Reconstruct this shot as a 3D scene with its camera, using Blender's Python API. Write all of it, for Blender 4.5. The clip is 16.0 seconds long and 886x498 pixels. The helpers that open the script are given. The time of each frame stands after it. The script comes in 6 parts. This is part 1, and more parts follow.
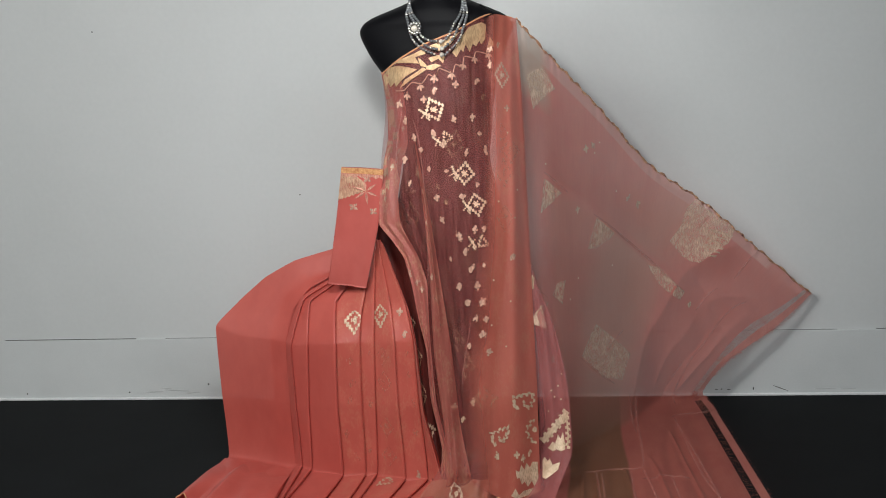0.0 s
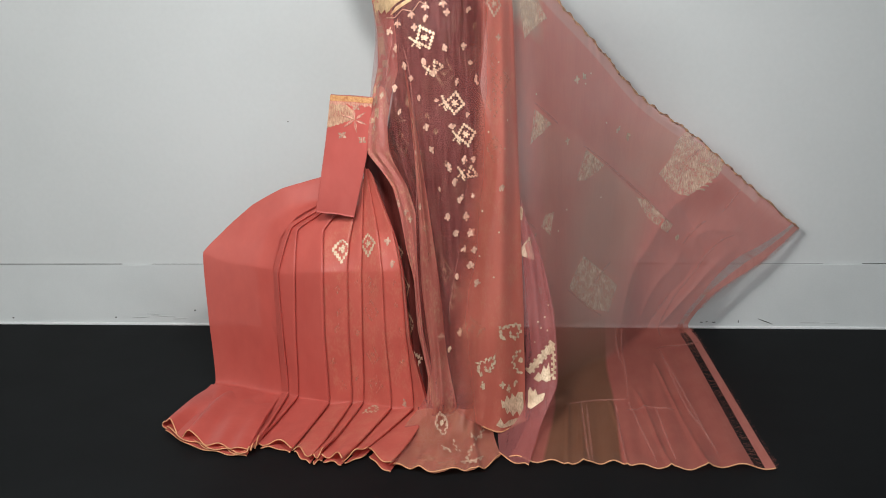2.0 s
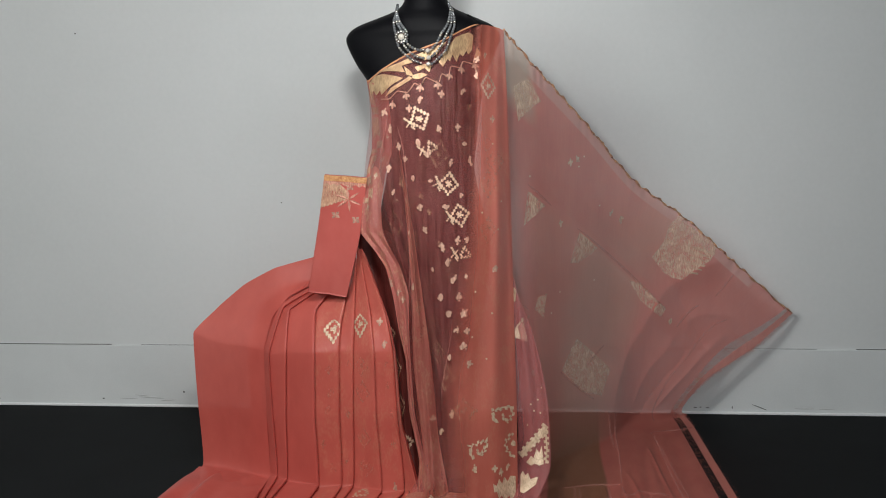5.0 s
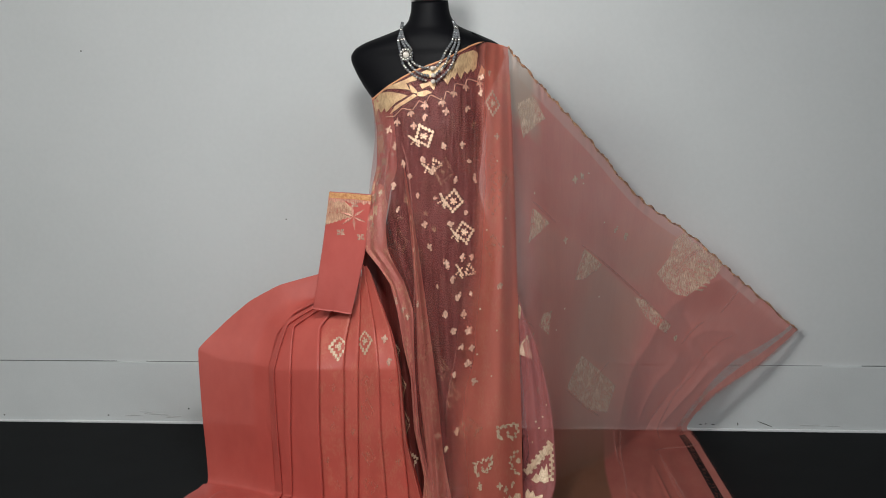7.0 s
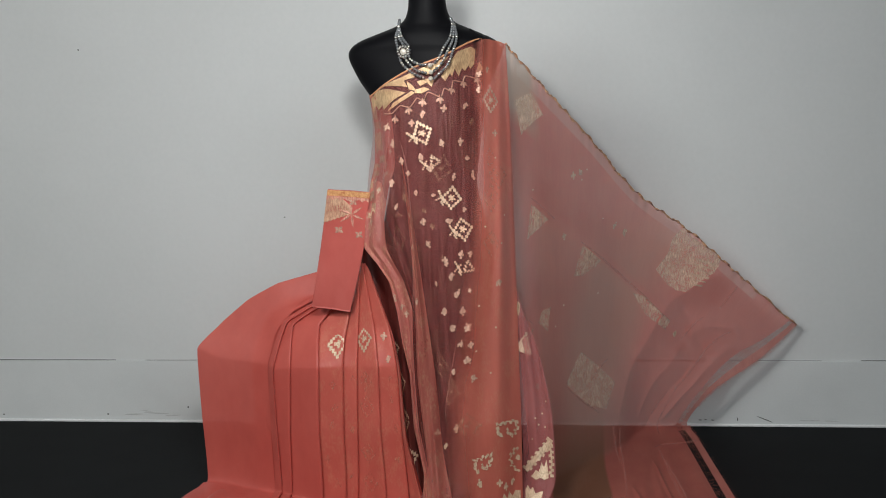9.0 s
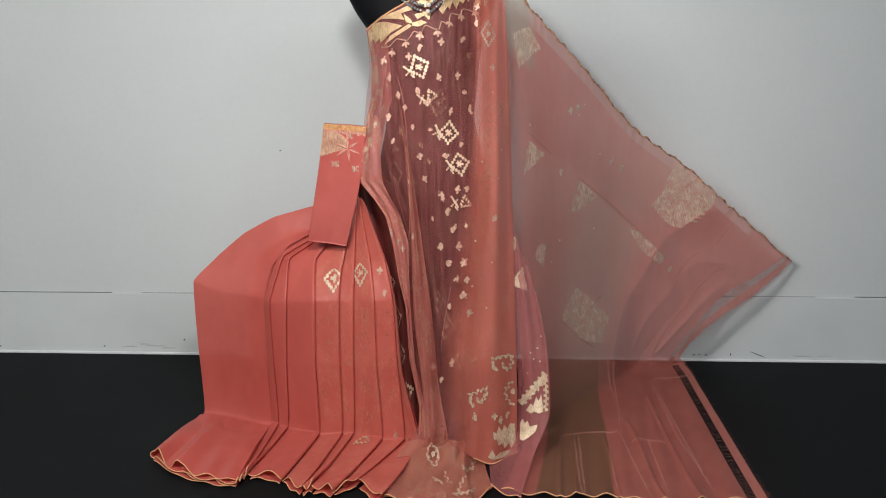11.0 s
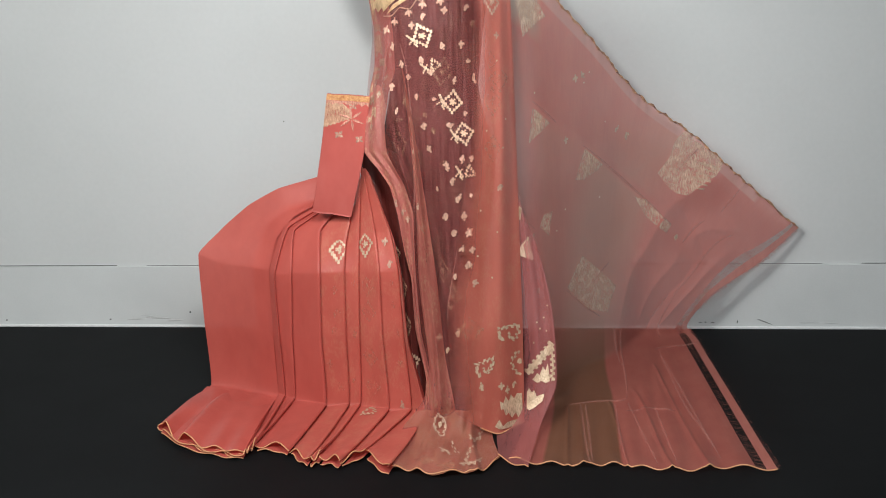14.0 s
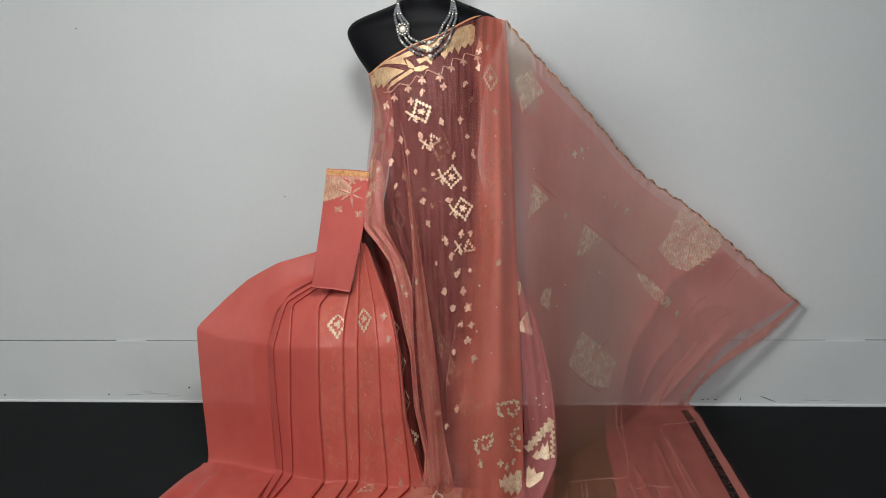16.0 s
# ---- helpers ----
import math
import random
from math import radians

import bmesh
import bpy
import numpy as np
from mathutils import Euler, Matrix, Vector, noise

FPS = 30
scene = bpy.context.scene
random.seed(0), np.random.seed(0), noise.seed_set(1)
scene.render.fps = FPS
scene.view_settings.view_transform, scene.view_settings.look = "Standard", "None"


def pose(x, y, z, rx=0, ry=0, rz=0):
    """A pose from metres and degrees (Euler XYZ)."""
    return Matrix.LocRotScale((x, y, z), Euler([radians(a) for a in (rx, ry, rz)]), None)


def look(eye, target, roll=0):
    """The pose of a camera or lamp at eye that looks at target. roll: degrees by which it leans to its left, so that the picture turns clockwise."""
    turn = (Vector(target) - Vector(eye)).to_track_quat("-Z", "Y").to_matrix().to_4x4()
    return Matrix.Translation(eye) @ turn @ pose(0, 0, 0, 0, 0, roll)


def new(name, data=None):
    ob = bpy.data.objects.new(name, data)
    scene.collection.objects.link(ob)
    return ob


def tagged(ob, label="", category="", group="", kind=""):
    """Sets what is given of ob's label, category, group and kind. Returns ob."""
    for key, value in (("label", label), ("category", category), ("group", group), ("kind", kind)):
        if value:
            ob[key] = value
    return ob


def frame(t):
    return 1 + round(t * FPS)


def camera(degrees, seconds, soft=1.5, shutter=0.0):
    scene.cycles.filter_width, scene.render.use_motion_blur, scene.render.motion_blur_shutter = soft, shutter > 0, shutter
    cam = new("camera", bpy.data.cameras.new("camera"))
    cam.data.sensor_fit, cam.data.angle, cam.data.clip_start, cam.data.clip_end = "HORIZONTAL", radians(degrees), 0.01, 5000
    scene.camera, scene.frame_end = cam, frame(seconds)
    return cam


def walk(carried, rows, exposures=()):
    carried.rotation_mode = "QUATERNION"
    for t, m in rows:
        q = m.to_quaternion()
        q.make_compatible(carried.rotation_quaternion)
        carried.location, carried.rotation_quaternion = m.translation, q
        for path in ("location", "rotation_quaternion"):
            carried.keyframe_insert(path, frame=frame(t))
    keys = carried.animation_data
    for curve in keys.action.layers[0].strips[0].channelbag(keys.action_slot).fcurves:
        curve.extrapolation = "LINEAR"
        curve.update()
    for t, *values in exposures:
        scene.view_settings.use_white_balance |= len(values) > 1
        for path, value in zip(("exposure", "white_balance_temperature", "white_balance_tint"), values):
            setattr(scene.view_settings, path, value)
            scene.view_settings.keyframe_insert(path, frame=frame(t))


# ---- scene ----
cam = camera(39.4, 16.0, soft=1.0)
PATH = [
    (0, pose(0.0124, -0.0221, 1.4602, 78.090, 3.019, 6.873)),
    (0.5, pose(0.0201, -0.0257, 1.4688, 76.467, 2.635, 7.063)),
    (1, pose(0.0110, -0.0194, 1.4678, 75.207, 1.821, 6.962)),
    (1.5, pose(0.0088, -0.0114, 1.4676, 74.550, 1.929, 6.813)),
    (2, pose(0.0044, -0.0105, 1.4672, 74.686, 2.115, 6.424)),
    (2.5, pose(0.0013, -0.0070, 1.4585, 75.939, 2.356, 6.154)),
    (3, pose(-0.0068, 0.0001, 1.4448, 77.624, 1.833, 5.907)),
    (3.5, pose(-0.0134, -0.0022, 1.4428, 78.568, 1.700, 5.772)),
    (4, pose(-0.0046, -0.0018, 1.4372, 78.758, 1.492, 5.961)),
    (6.5, pose(-0.0035, -0.0055, 1.4468, 79.019, 1.706, 6.321)),
    (7, pose(-0.0031, -0.0026, 1.4477, 79.482, 1.618, 6.334)),
    (7.5, pose(-0.0012, -0.0002, 1.4459, 79.860, 1.605, 6.394)),
    (8, pose(0.0001, 0.0001, 1.4470, 80.130, 2.089, 6.318)),
    (10.5, pose(-0.0077, 0.0004, 1.4517, 76.909, 1.582, 6.040)),
    (11, pose(-0.0094, 0.0024, 1.4539, 76.208, 1.569, 6.020)),
    (11.5, pose(0.0151, 0.0066, 1.4500, 75.234, 1.880, 6.356)),
    (12, pose(0.0157, 0.0027, 1.4577, 74.355, 1.597, 6.563)),
    (12.5, pose(0.0093, 0.0041, 1.4568, 74.059, 1.196, 6.636)),
    (13, pose(0.0320, 0.0079, 1.4435, 74.129, 1.844, 6.946)),
    (13.5, pose(-0.0008, 0.0104, 1.4491, 74.187, 1.950, 6.309)),
    (14, pose(-0.0105, 0.0157, 1.4530, 74.790, 2.170, 6.118)),
    (14.5, pose(-0.0201, 0.0215, 1.4532, 75.812, 1.612, 6.043)),
    (15, pose(0.0113, 0.0148, 1.4461, 77.254, 2.079, 6.446)),
    (15.5, pose(-0.0067, 0.0110, 1.4454, 77.953, 1.905, 6.054)),
    (16, pose(0.0097, 0.0269, 1.4441, 78.363, 2.096, 6.449)),
]
EXPOSURES = ((0.0, -0.27), (0.5, -0.1), (1.5, 0.06), (2.5, 0.0), (3.5, -0.26), (4.2, -0.32), (6.3, -0.34), (8.2, -0.38), (10.5, -0.18), (12.5, 0.08), (14.0, 0.08), (15.0, -0.12), (16.0, -0.23))
walk(cam, PATH, EXPOSURES)

# ---- world and lamps ----
world = bpy.data.worlds.new("room_world")
world.use_nodes = True
world.node_tree.nodes["Background"].inputs[0].default_value = (0.9, 0.95, 1.0, 1)
world.node_tree.nodes["Background"].inputs[1].default_value = 0.2
scene.world = world
scene.view_settings.exposure = 0.0


def area_lamp(name, m, sx, sy, watts, colour):
    lamp = bpy.data.lights.new(name, "AREA")
    lamp.shape, lamp.size, lamp.size_y, lamp.energy, lamp.color = "RECTANGLE", sx, sy, watts, colour
    ob = new(name, lamp)
    ob.matrix_world = m
    return ob


area_lamp("front_lamp", look((-0.40, 2.26, 1.68), (-0.42, 3.7, 0.9)), 0.14, 0.14, 21.5, (0.98, 0.985, 0.97))
area_lamp("ceiling_lamp", look((-2.2, 0.9, 2.7), (-2.1, 2.2, 0.2)), 1.6, 1.2, 140, (0.98, 0.99, 0.97))
area_lamp("ceiling_lamp", look((1.2, 0.5, 2.7), (1.2, 1.3, 0.0)), 1.6, 1.2, 51, (0.86, 0.95, 1.0))


# ---- materials ----
def nodes_of(name):
    mat = bpy.data.materials.new(name)
    mat.use_nodes = True
    nt = mat.node_tree
    return mat, nt, nt.nodes["Principled BSDF"], nt.nodes["Material Output"]


def node(nt, kind, **values):
    n = nt.nodes.new(kind)
    for key, value in values.items():
        n.inputs[key].default_value = value
    return n


def ramp(nt, source, stops):
    r = nt.nodes.new("ShaderNodeValToRGB")
    els = r.color_ramp.elements
    while len(els) < len(stops):
        els.new(0.5)
    for el, (at, col) in zip(els, stops):
        el.position, el.color = at, (*col, 1)
    nt.links.new(source, r.inputs[0])
    return r.outputs[0]


def mixed(nt, fac, a, b, blend="MIX"):
    m = nt.nodes.new("ShaderNodeMix")
    m.data_type, m.blend_type = "RGBA", blend
    for sock, val in ((m.inputs[0], fac), (m.inputs[6], a), (m.inputs[7], b)):
        if isinstance(val, (int, float)):
            sock.default_value = val
        elif isinstance(val, tuple):
            sock.default_value = (*val, 1)
        else:
            nt.links.new(val, sock)
    return m.outputs[2]


def mathed(nt, op, a, b=0.0):
    m = nt.nodes.new("ShaderNodeMath")
    m.operation = op
    for sock, val in ((m.inputs[0], a), (m.inputs[1], b)):
        if isinstance(val, (int, float)):
            sock.default_value = val
        else:
            nt.links.new(val, sock)
    return m.outputs[0]


def scaled_uv(nt, sx, sy, coord="UV"):
    tc, mp = nt.nodes.new("ShaderNodeTexCoord"), nt.nodes.new("ShaderNodeMapping")
    mp.inputs["Scale"].default_value = (sx, sy, 1) if coord == "UV" else (sx, sx, sy)
    nt.links.new(tc.outputs[coord], mp.inputs[0])
    return mp.outputs[0]


def noise_tex(nt, vector, scale, detail=4.0, rough=0.55):
    n = node(nt, "ShaderNodeTexNoise", Scale=scale, Detail=detail, Roughness=rough)
    nt.links.new(vector, n.inputs["Vector"])
    return n.outputs[0]


def bumped(nt, height, strength, distance, bsdf_normal):
    b = node(nt, "ShaderNodeBump", Strength=strength, Distance=distance)
    nt.links.new(height, b.inputs["Height"])
    nt.links.new(b.outputs[0], bsdf_normal)
    return b.outputs[0]


def silk(name, light, deep, cover, sheen=0.25, rough=0.42, bands=None, through_light=0.3, crinkle_turn=0.0, crinkle_depth=0.35, fleck=0.0, crinkle_size=(46, 12, 7), contrast=0.17, streaky=0.2, thin=None):
    """Sheer woven cloth: cover is the share of the surface that the threads fill; thin: where across the sheet its layers thin out."""
    mat, nt, bsdf, out = nodes_of(name)
    streak = noise_tex(nt, scaled_uv(nt, 160, 4.0), 2.0, 5, 0.7)
    cloud = noise_tex(nt, scaled_uv(nt, 1, 1, "Object"), 5.0, 3, 0.5)
    weave = noise_tex(nt, scaled_uv(nt, 1.5, 260), 4.0, 2, 0.6)
    tc, mp = nt.nodes.new("ShaderNodeTexCoord"), nt.nodes.new("ShaderNodeMapping")
    mp.inputs["Rotation"].default_value, mp.inputs["Scale"].default_value = (0, radians(crinkle_turn), 0), crinkle_size
    nt.links.new(tc.outputs["Object"], mp.inputs[0])
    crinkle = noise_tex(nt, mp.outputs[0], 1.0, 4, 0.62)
    # crinkle also tints the cloth: silk sheen put into the colour
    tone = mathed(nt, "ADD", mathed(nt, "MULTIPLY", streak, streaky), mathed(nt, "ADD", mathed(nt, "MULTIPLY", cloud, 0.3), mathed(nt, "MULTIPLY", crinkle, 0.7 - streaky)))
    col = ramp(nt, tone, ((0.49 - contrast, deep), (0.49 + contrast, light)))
    if fleck:
        spots = noise_tex(nt, scaled_uv(nt, 1, 0.45, "Object"), 210.0, 3, 0.7)
        patch = noise_tex(nt, scaled_uv(nt, 1, 0.6, "Object"), 22.0, 3, 0.6)
        gate = nt.nodes.new("ShaderNodeClamp")
        nt.links.new(mathed(nt, "MULTIPLY", mathed(nt, "SUBTRACT", mathed(nt, "ADD", mathed(nt, "MULTIPLY", spots, 0.5), mathed(nt, "MULTIPLY", patch, 0.5)), 0.5), 9.0), gate.inputs[0])
        col = mixed(nt, mathed(nt, "MULTIPLY", gate.outputs[0], fleck), col, (0.72, 0.44, 0.26))
    if bands:
        tc, sep = nt.nodes.new("ShaderNodeTexCoord"), nt.nodes.new("ShaderNodeSeparateXYZ")
        nt.links.new(tc.outputs["UV"], sep.inputs[0])
        u = mathed(nt, "ADD", sep.outputs[0], mathed(nt, "MULTIPLY", mathed(nt, "SUBTRACT", cloud, 0.5), 0.015))
        def window(val, a, b, soft):
            up = mathed(nt, "MULTIPLY", mathed(nt, "SUBTRACT", val, a), 1 / soft)
            down = mathed(nt, "MULTIPLY", mathed(nt, "SUBTRACT", b, val), 1 / soft)
            m = nt.nodes.new("ShaderNodeClamp")
            nt.links.new(mathed(nt, "MINIMUM", up, down), m.inputs[0])
            return m.outputs[0]
        for tint, most, slant, windows in bands:
            zone = 0.0
            across = mathed(nt, "ADD", u, mathed(nt, "MULTIPLY", sep.outputs[1], slant))
            for lo, hi, v_lo, v_hi, soft_u, soft_v in windows:
                zone = mathed(nt, "MAXIMUM", mathed(nt, "MULTIPLY", window(across, lo, hi, soft_u), window(sep.outputs[1], v_lo, v_hi, soft_v)), zone)
            col = mixed(nt, mathed(nt, "MULTIPLY", zone, most), col, tint)
    nt.links.new(col, bsdf.inputs["Base Color"])
    bsdf.inputs["Roughness"].default_value = rough
    bsdf.inputs["Sheen Weight"].default_value = sheen
    bsdf.inputs["Sheen Roughness"].default_value = 0.35
    bsdf.inputs["Sheen Tint"].default_value = (1.0, 0.75, 0.66, 1)
    bsdf.inputs["Specular IOR Level"].default_value = 0.35
    relief = mathed(nt, "ADD", mathed(nt, "MULTIPLY", streak, 0.08), mathed(nt, "ADD", mathed(nt, "MULTIPLY", weave, 0.05), mathed(nt, "MULTIPLY", crinkle, 1.0)))
    normal = bumped(nt, relief, crinkle_depth, 0.012, bsdf.inputs["Normal"])
    back = nt.nodes.new("ShaderNodeBsdfTranslucent")
    nt.links.new(col, back.inputs[0])
    nt.links.new(normal, back.inputs["Normal"])
    cloth, clear, sheer = (nt.nodes.new("ShaderNodeMixShader"), nt.nodes.new("ShaderNodeBsdfTransparent"), nt.nodes.new("ShaderNodeMixShader"))
    cloth.inputs[0].default_value = through_light
    nt.links.new(bsdf.outputs[0], cloth.inputs[1])
    nt.links.new(back.outputs[0], cloth.inputs[2])
    fill = mathed(nt, "ADD", mathed(nt, "MULTIPLY", mathed(nt, "SUBTRACT", streak, 0.5), streaky * 0.5), cover)
    if thin:
        tc, sep = nt.nodes.new("ShaderNodeTexCoord"), nt.nodes.new("ShaderNodeSeparateXYZ")
        nt.links.new(tc.outputs["UV"], sep.inputs[0])
        wander = mathed(nt, "MULTIPLY", mathed(nt, "SUBTRACT", cloud, 0.5), 0.25)
        layers = node(nt, "ShaderNodeMapRange", **{"From Min": thin[0], "From Max": thin[1], "To Min": thin[2], "To Max": 1.0})
        layers.interpolation_type = "SMOOTHSTEP"
        nt.links.new(mathed(nt, "ADD", sep.outputs[0], wander), layers.inputs[0])
        fill = mathed(nt, "MULTIPLY", fill, layers.outputs[0])
    nt.links.new(fill, sheer.inputs[0])
    nt.links.new(clear.outputs[0], sheer.inputs[1])
    nt.links.new(cloth.outputs[0], sheer.inputs[2])
    nt.links.new(sheer.outputs[0], out.inputs[0])
    return mat


def zari(name, light, deep, metal, rough, cover=1.0, broken=1.6):
    """Metal-wrapped thread woven into the cloth."""
    mat, nt, bsdf, out = nodes_of(name)
    grain = noise_tex(nt, scaled_uv(nt, 420, 60, "Object"), 1.0, 3, 0.7)
    wear = noise_tex(nt, scaled_uv(nt, 1, 1, "Object"), 45.0, 3, 0.6)
    tone = mathed(nt, "ADD", mathed(nt, "MULTIPLY", grain, 0.6), mathed(nt, "MULTIPLY", wear, 0.4))
    nt.links.new(ramp(nt, tone, ((0.32, deep), (0.62, light))), bsdf.inputs["Base Color"])
    bsdf.inputs["Metallic"].default_value, bsdf.inputs["Roughness"].default_value = metal, rough
    bumped(nt, grain, 0.5, 0.002, bsdf.inputs["Normal"])
    if cover < 1.0:
        clear, sheer = nt.nodes.new("ShaderNodeBsdfTransparent"), nt.nodes.new("ShaderNodeMixShader")
        nt.links.new(mathed(nt, "ADD", mathed(nt, "MULTIPLY", mathed(nt, "SUBTRACT", tone, 0.5), broken), cover), sheer.inputs[0])
        nt.links.new(clear.outputs[0], sheer.inputs[1])
        nt.links.new(bsdf.outputs[0], sheer.inputs[2])
        nt.links.new(sheer.outputs[0], out.inputs[0])
    return mat


def plain(name, light, deep, rough, metal=0.0, scale=8.0, bump=0.1, spec=0.5, fine=180.0):
    mat, nt, bsdf, out = nodes_of(name)
    vec = scaled_uv(nt, 1, 1, "Object")
    big, small = noise_tex(nt, vec, scale, 4, 0.6), noise_tex(nt, vec, fine, 2, 0.5)
    tone = mathed(nt, "ADD", mathed(nt, "MULTIPLY", big, 0.75), mathed(nt, "MULTIPLY", small, 0.25))
    nt.links.new(ramp(nt, tone, ((0.35, deep), (0.65, light))), bsdf.inputs["Base Color"])
    bsdf.inputs["Roughness"].default_value, bsdf.inputs["Metallic"].default_value = rough, metal
    bsdf.inputs["Specular IOR Level"].default_value = spec
    bumped(nt, tone, bump, 0.002, bsdf.inputs["Normal"])
    return mat


CORAL, CORAL_DEEP = (0.68, 0.145, 0.115), (0.54, 0.095, 0.075)
PALLU_BANDS = (((0.66, 0.36, 0.27), 0.28, 0.0, ((0.10, 0.62, 0.25, 0.62, 0.05, 0.03),)),
               ((0.70, 0.39, 0.28), 0.48, 0.53, ((0.50, 0.815, 0.0, 0.27, 0.16, 0.03), (0.46, 0.815, 0.255, 0.62, 0.10, 0.02))),
               ((0.30, 0.165, 0.08), 0.75, 0.0, ((0.12, 0.45, 0.52, 1.2, 0.014, 0.1),)),
               ((0.70, 0.19, 0.15), 0.50, 0.53, ((0.81, 1.9, 0.02, 0.66, 0.05, 0.06),)),
               ((0.86, 0.44, 0.38), 0.7, 0.0, ((0.05, 0.9, -1.0, 0.045, 0.01, 0.006),)),
               ((0.62, 0.52, 0.39), 0.75, 0.0, ((-1.0, 0.16, -1.0, 0.13, 0.05, 0.03),)))
M_SKIRT = silk("coral_silk", CORAL, CORAL_DEEP, 0.97, sheen=0.14, crinkle_depth=0.14, crinkle_size=(9, 9, 5), streaky=0.07, contrast=0.24)
M_PLEAT = silk("flecked_coral_silk", (0.70, 0.165, 0.125), (0.55, 0.105, 0.08), 0.95, sheen=0.16, crinkle_depth=0.16, fleck=0.17, crinkle_size=(10, 10, 6), streaky=0.07, contrast=0.22)
# low contrast value sharpens the crinkle tint into painted bright and dark streaks
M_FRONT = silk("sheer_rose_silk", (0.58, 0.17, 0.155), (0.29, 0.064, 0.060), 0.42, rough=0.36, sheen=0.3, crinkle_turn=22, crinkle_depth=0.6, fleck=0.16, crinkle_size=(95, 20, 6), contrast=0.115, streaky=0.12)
M_OVER = silk("coral_organza", (0.76, 0.215, 0.155), (0.60, 0.14, 0.10), 0.76, rough=0.4, crinkle_turn=8, crinkle_depth=0.22, fleck=0.15, crinkle_size=(16, 10, 3), contrast=0.22, streaky=0.06, thin=(0.0, 0.55, 0.08))
M_LAPEL = silk("rose_organza", (0.62, 0.20, 0.165), (0.44, 0.115, 0.094), 0.94, rough=0.5, sheen=0.15, crinkle_turn=10, crinkle_depth=0.3, fleck=0.4, thin=(1.0, 0.35, 0.78))
M_POOL = silk("salmon_silk", (0.74, 0.34, 0.20), (0.55, 0.19, 0.12), 0.92, fleck=0.5, streaky=0.1)
# paler silk for ridges along the folds: a highlight put into the colour
M_HIGHLIGHT = silk("pale_highlight_silk", (0.76, 0.33, 0.27), (0.62, 0.23, 0.19), 0.18, sheen=0.5, through_light=0.1)
M_MID = silk("rose_gold_organza", (0.66, 0.215, 0.165), (0.46, 0.11, 0.088), 0.55, rough=0.4, sheen=0.2, crinkle_turn=6, crinkle_depth=0.3, fleck=0.4, streaky=0.1)
# near-black colour paints in the shade of the hollow between the folds
M_INNER = silk("inner_shade_silk", (0.14, 0.028, 0.023), (0.06, 0.012, 0.010), 1.08, through_light=0.0, sheen=0.05)
M_SIDE = silk("rose_tissue", (0.62, 0.205, 0.20), (0.46, 0.135, 0.135), 0.52, crinkle_turn=-8, crinkle_depth=0.4)
M_PALLU = silk("sheer_pallu", (0.88, 0.275, 0.215), (0.74, 0.195, 0.155), 0.61, bands=PALLU_BANDS, crinkle_turn=-42, crinkle_depth=0.3, crinkle_size=(14, 8, 4), streaky=0.13, through_light=0.46)
M_END = silk("woven_end_silk", (0.74, 0.26, 0.21), (0.58, 0.17, 0.13), 0.70, crinkle_turn=-42)
M_BLOUSE = silk("coral_blouse_silk", (0.68, 0.165, 0.14), (0.58, 0.115, 0.095), 1.08, sheen=0.2, crinkle_depth=0.08, crinkle_size=(8, 8, 5), streaky=0.06)
M_GOLD = zari("pale_gold_zari", (0.76, 0.59, 0.41), (0.52, 0.35, 0.23), 0.25, 0.42, 0.92)
M_ROSEGOLD = zari("rose_gold_zari", (0.70, 0.45, 0.33), (0.46, 0.25, 0.18), 0.25, 0.5, 0.78)
M_DULL = zari("dull_gold_zari", (0.74, 0.42, 0.25), (0.52, 0.21, 0.13), 0.15, 0.5, 0.10, 2.6)
M_CORNER = zari("pale_gold_tissue", (0.76, 0.52, 0.34), (0.60, 0.34, 0.22), 0.1, 0.5, 0.6)
M_STAR = zari("rose_tissue_thread", (0.80, 0.42, 0.31), (0.66, 0.27, 0.20), 0.05, 0.5, 0.62)
M_TISSUE = zari("gold_tissue", (0.80, 0.60, 0.43), (0.58, 0.38, 0.26), 0.15, 0.45, 0.62)
M_FAINT = zari("faint_gold_tissue", (0.90, 0.68, 0.50), (0.72, 0.50, 0.36), 0.0, 0.5, 0.36, 2.4)
M_NECK = zari("straw_gold_zari", (0.66, 0.46, 0.26), (0.46, 0.27, 0.14), 0.3, 0.45, 0.9)
M_HEM = zari("ochre_hem", (0.74, 0.38, 0.19), (0.58, 0.24, 0.12), 0.1, 0.5)
M_EDGE = plain("crinkled_edge", (0.74, 0.40, 0.22), (0.10, 0.03, 0.025), 0.5, scale=70, fine=260)
M_BAND = plain("ochre_band", (0.70, 0.40, 0.17), (0.42, 0.15, 0.06), 0.5, scale=95, fine=300)
M_BLACK = plain("black_vinyl", (0.005, 0.005, 0.006), (0.003, 0.003, 0.004), 0.5, scale=3, bump=0.05, spec=0.07)
M_STEEL = plain("brushed_steel", (0.72, 0.71, 0.69), (0.60, 0.59, 0.57), 0.28, 1.0)
M_WALL = plain("white_wall_paint", (0.65, 0.665, 0.665), (0.605, 0.622, 0.62), 0.55, scale=1.3, bump=0.12, fine=60)
M_BASE = plain("white_board_paint", (0.66, 0.68, 0.68), (0.60, 0.62, 0.62), 0.45, scale=3, bump=0.08)
M_TRIM = plain("white_gloss_bead", (0.85, 0.86, 0.86), (0.74, 0.75, 0.75), 0.35, scale=9)
M_FLOOR = plain("black_mat", (0.0058, 0.0068, 0.0075), (0.004, 0.0046, 0.0052), 0.62, scale=5, bump=0.25, spec=0.07)
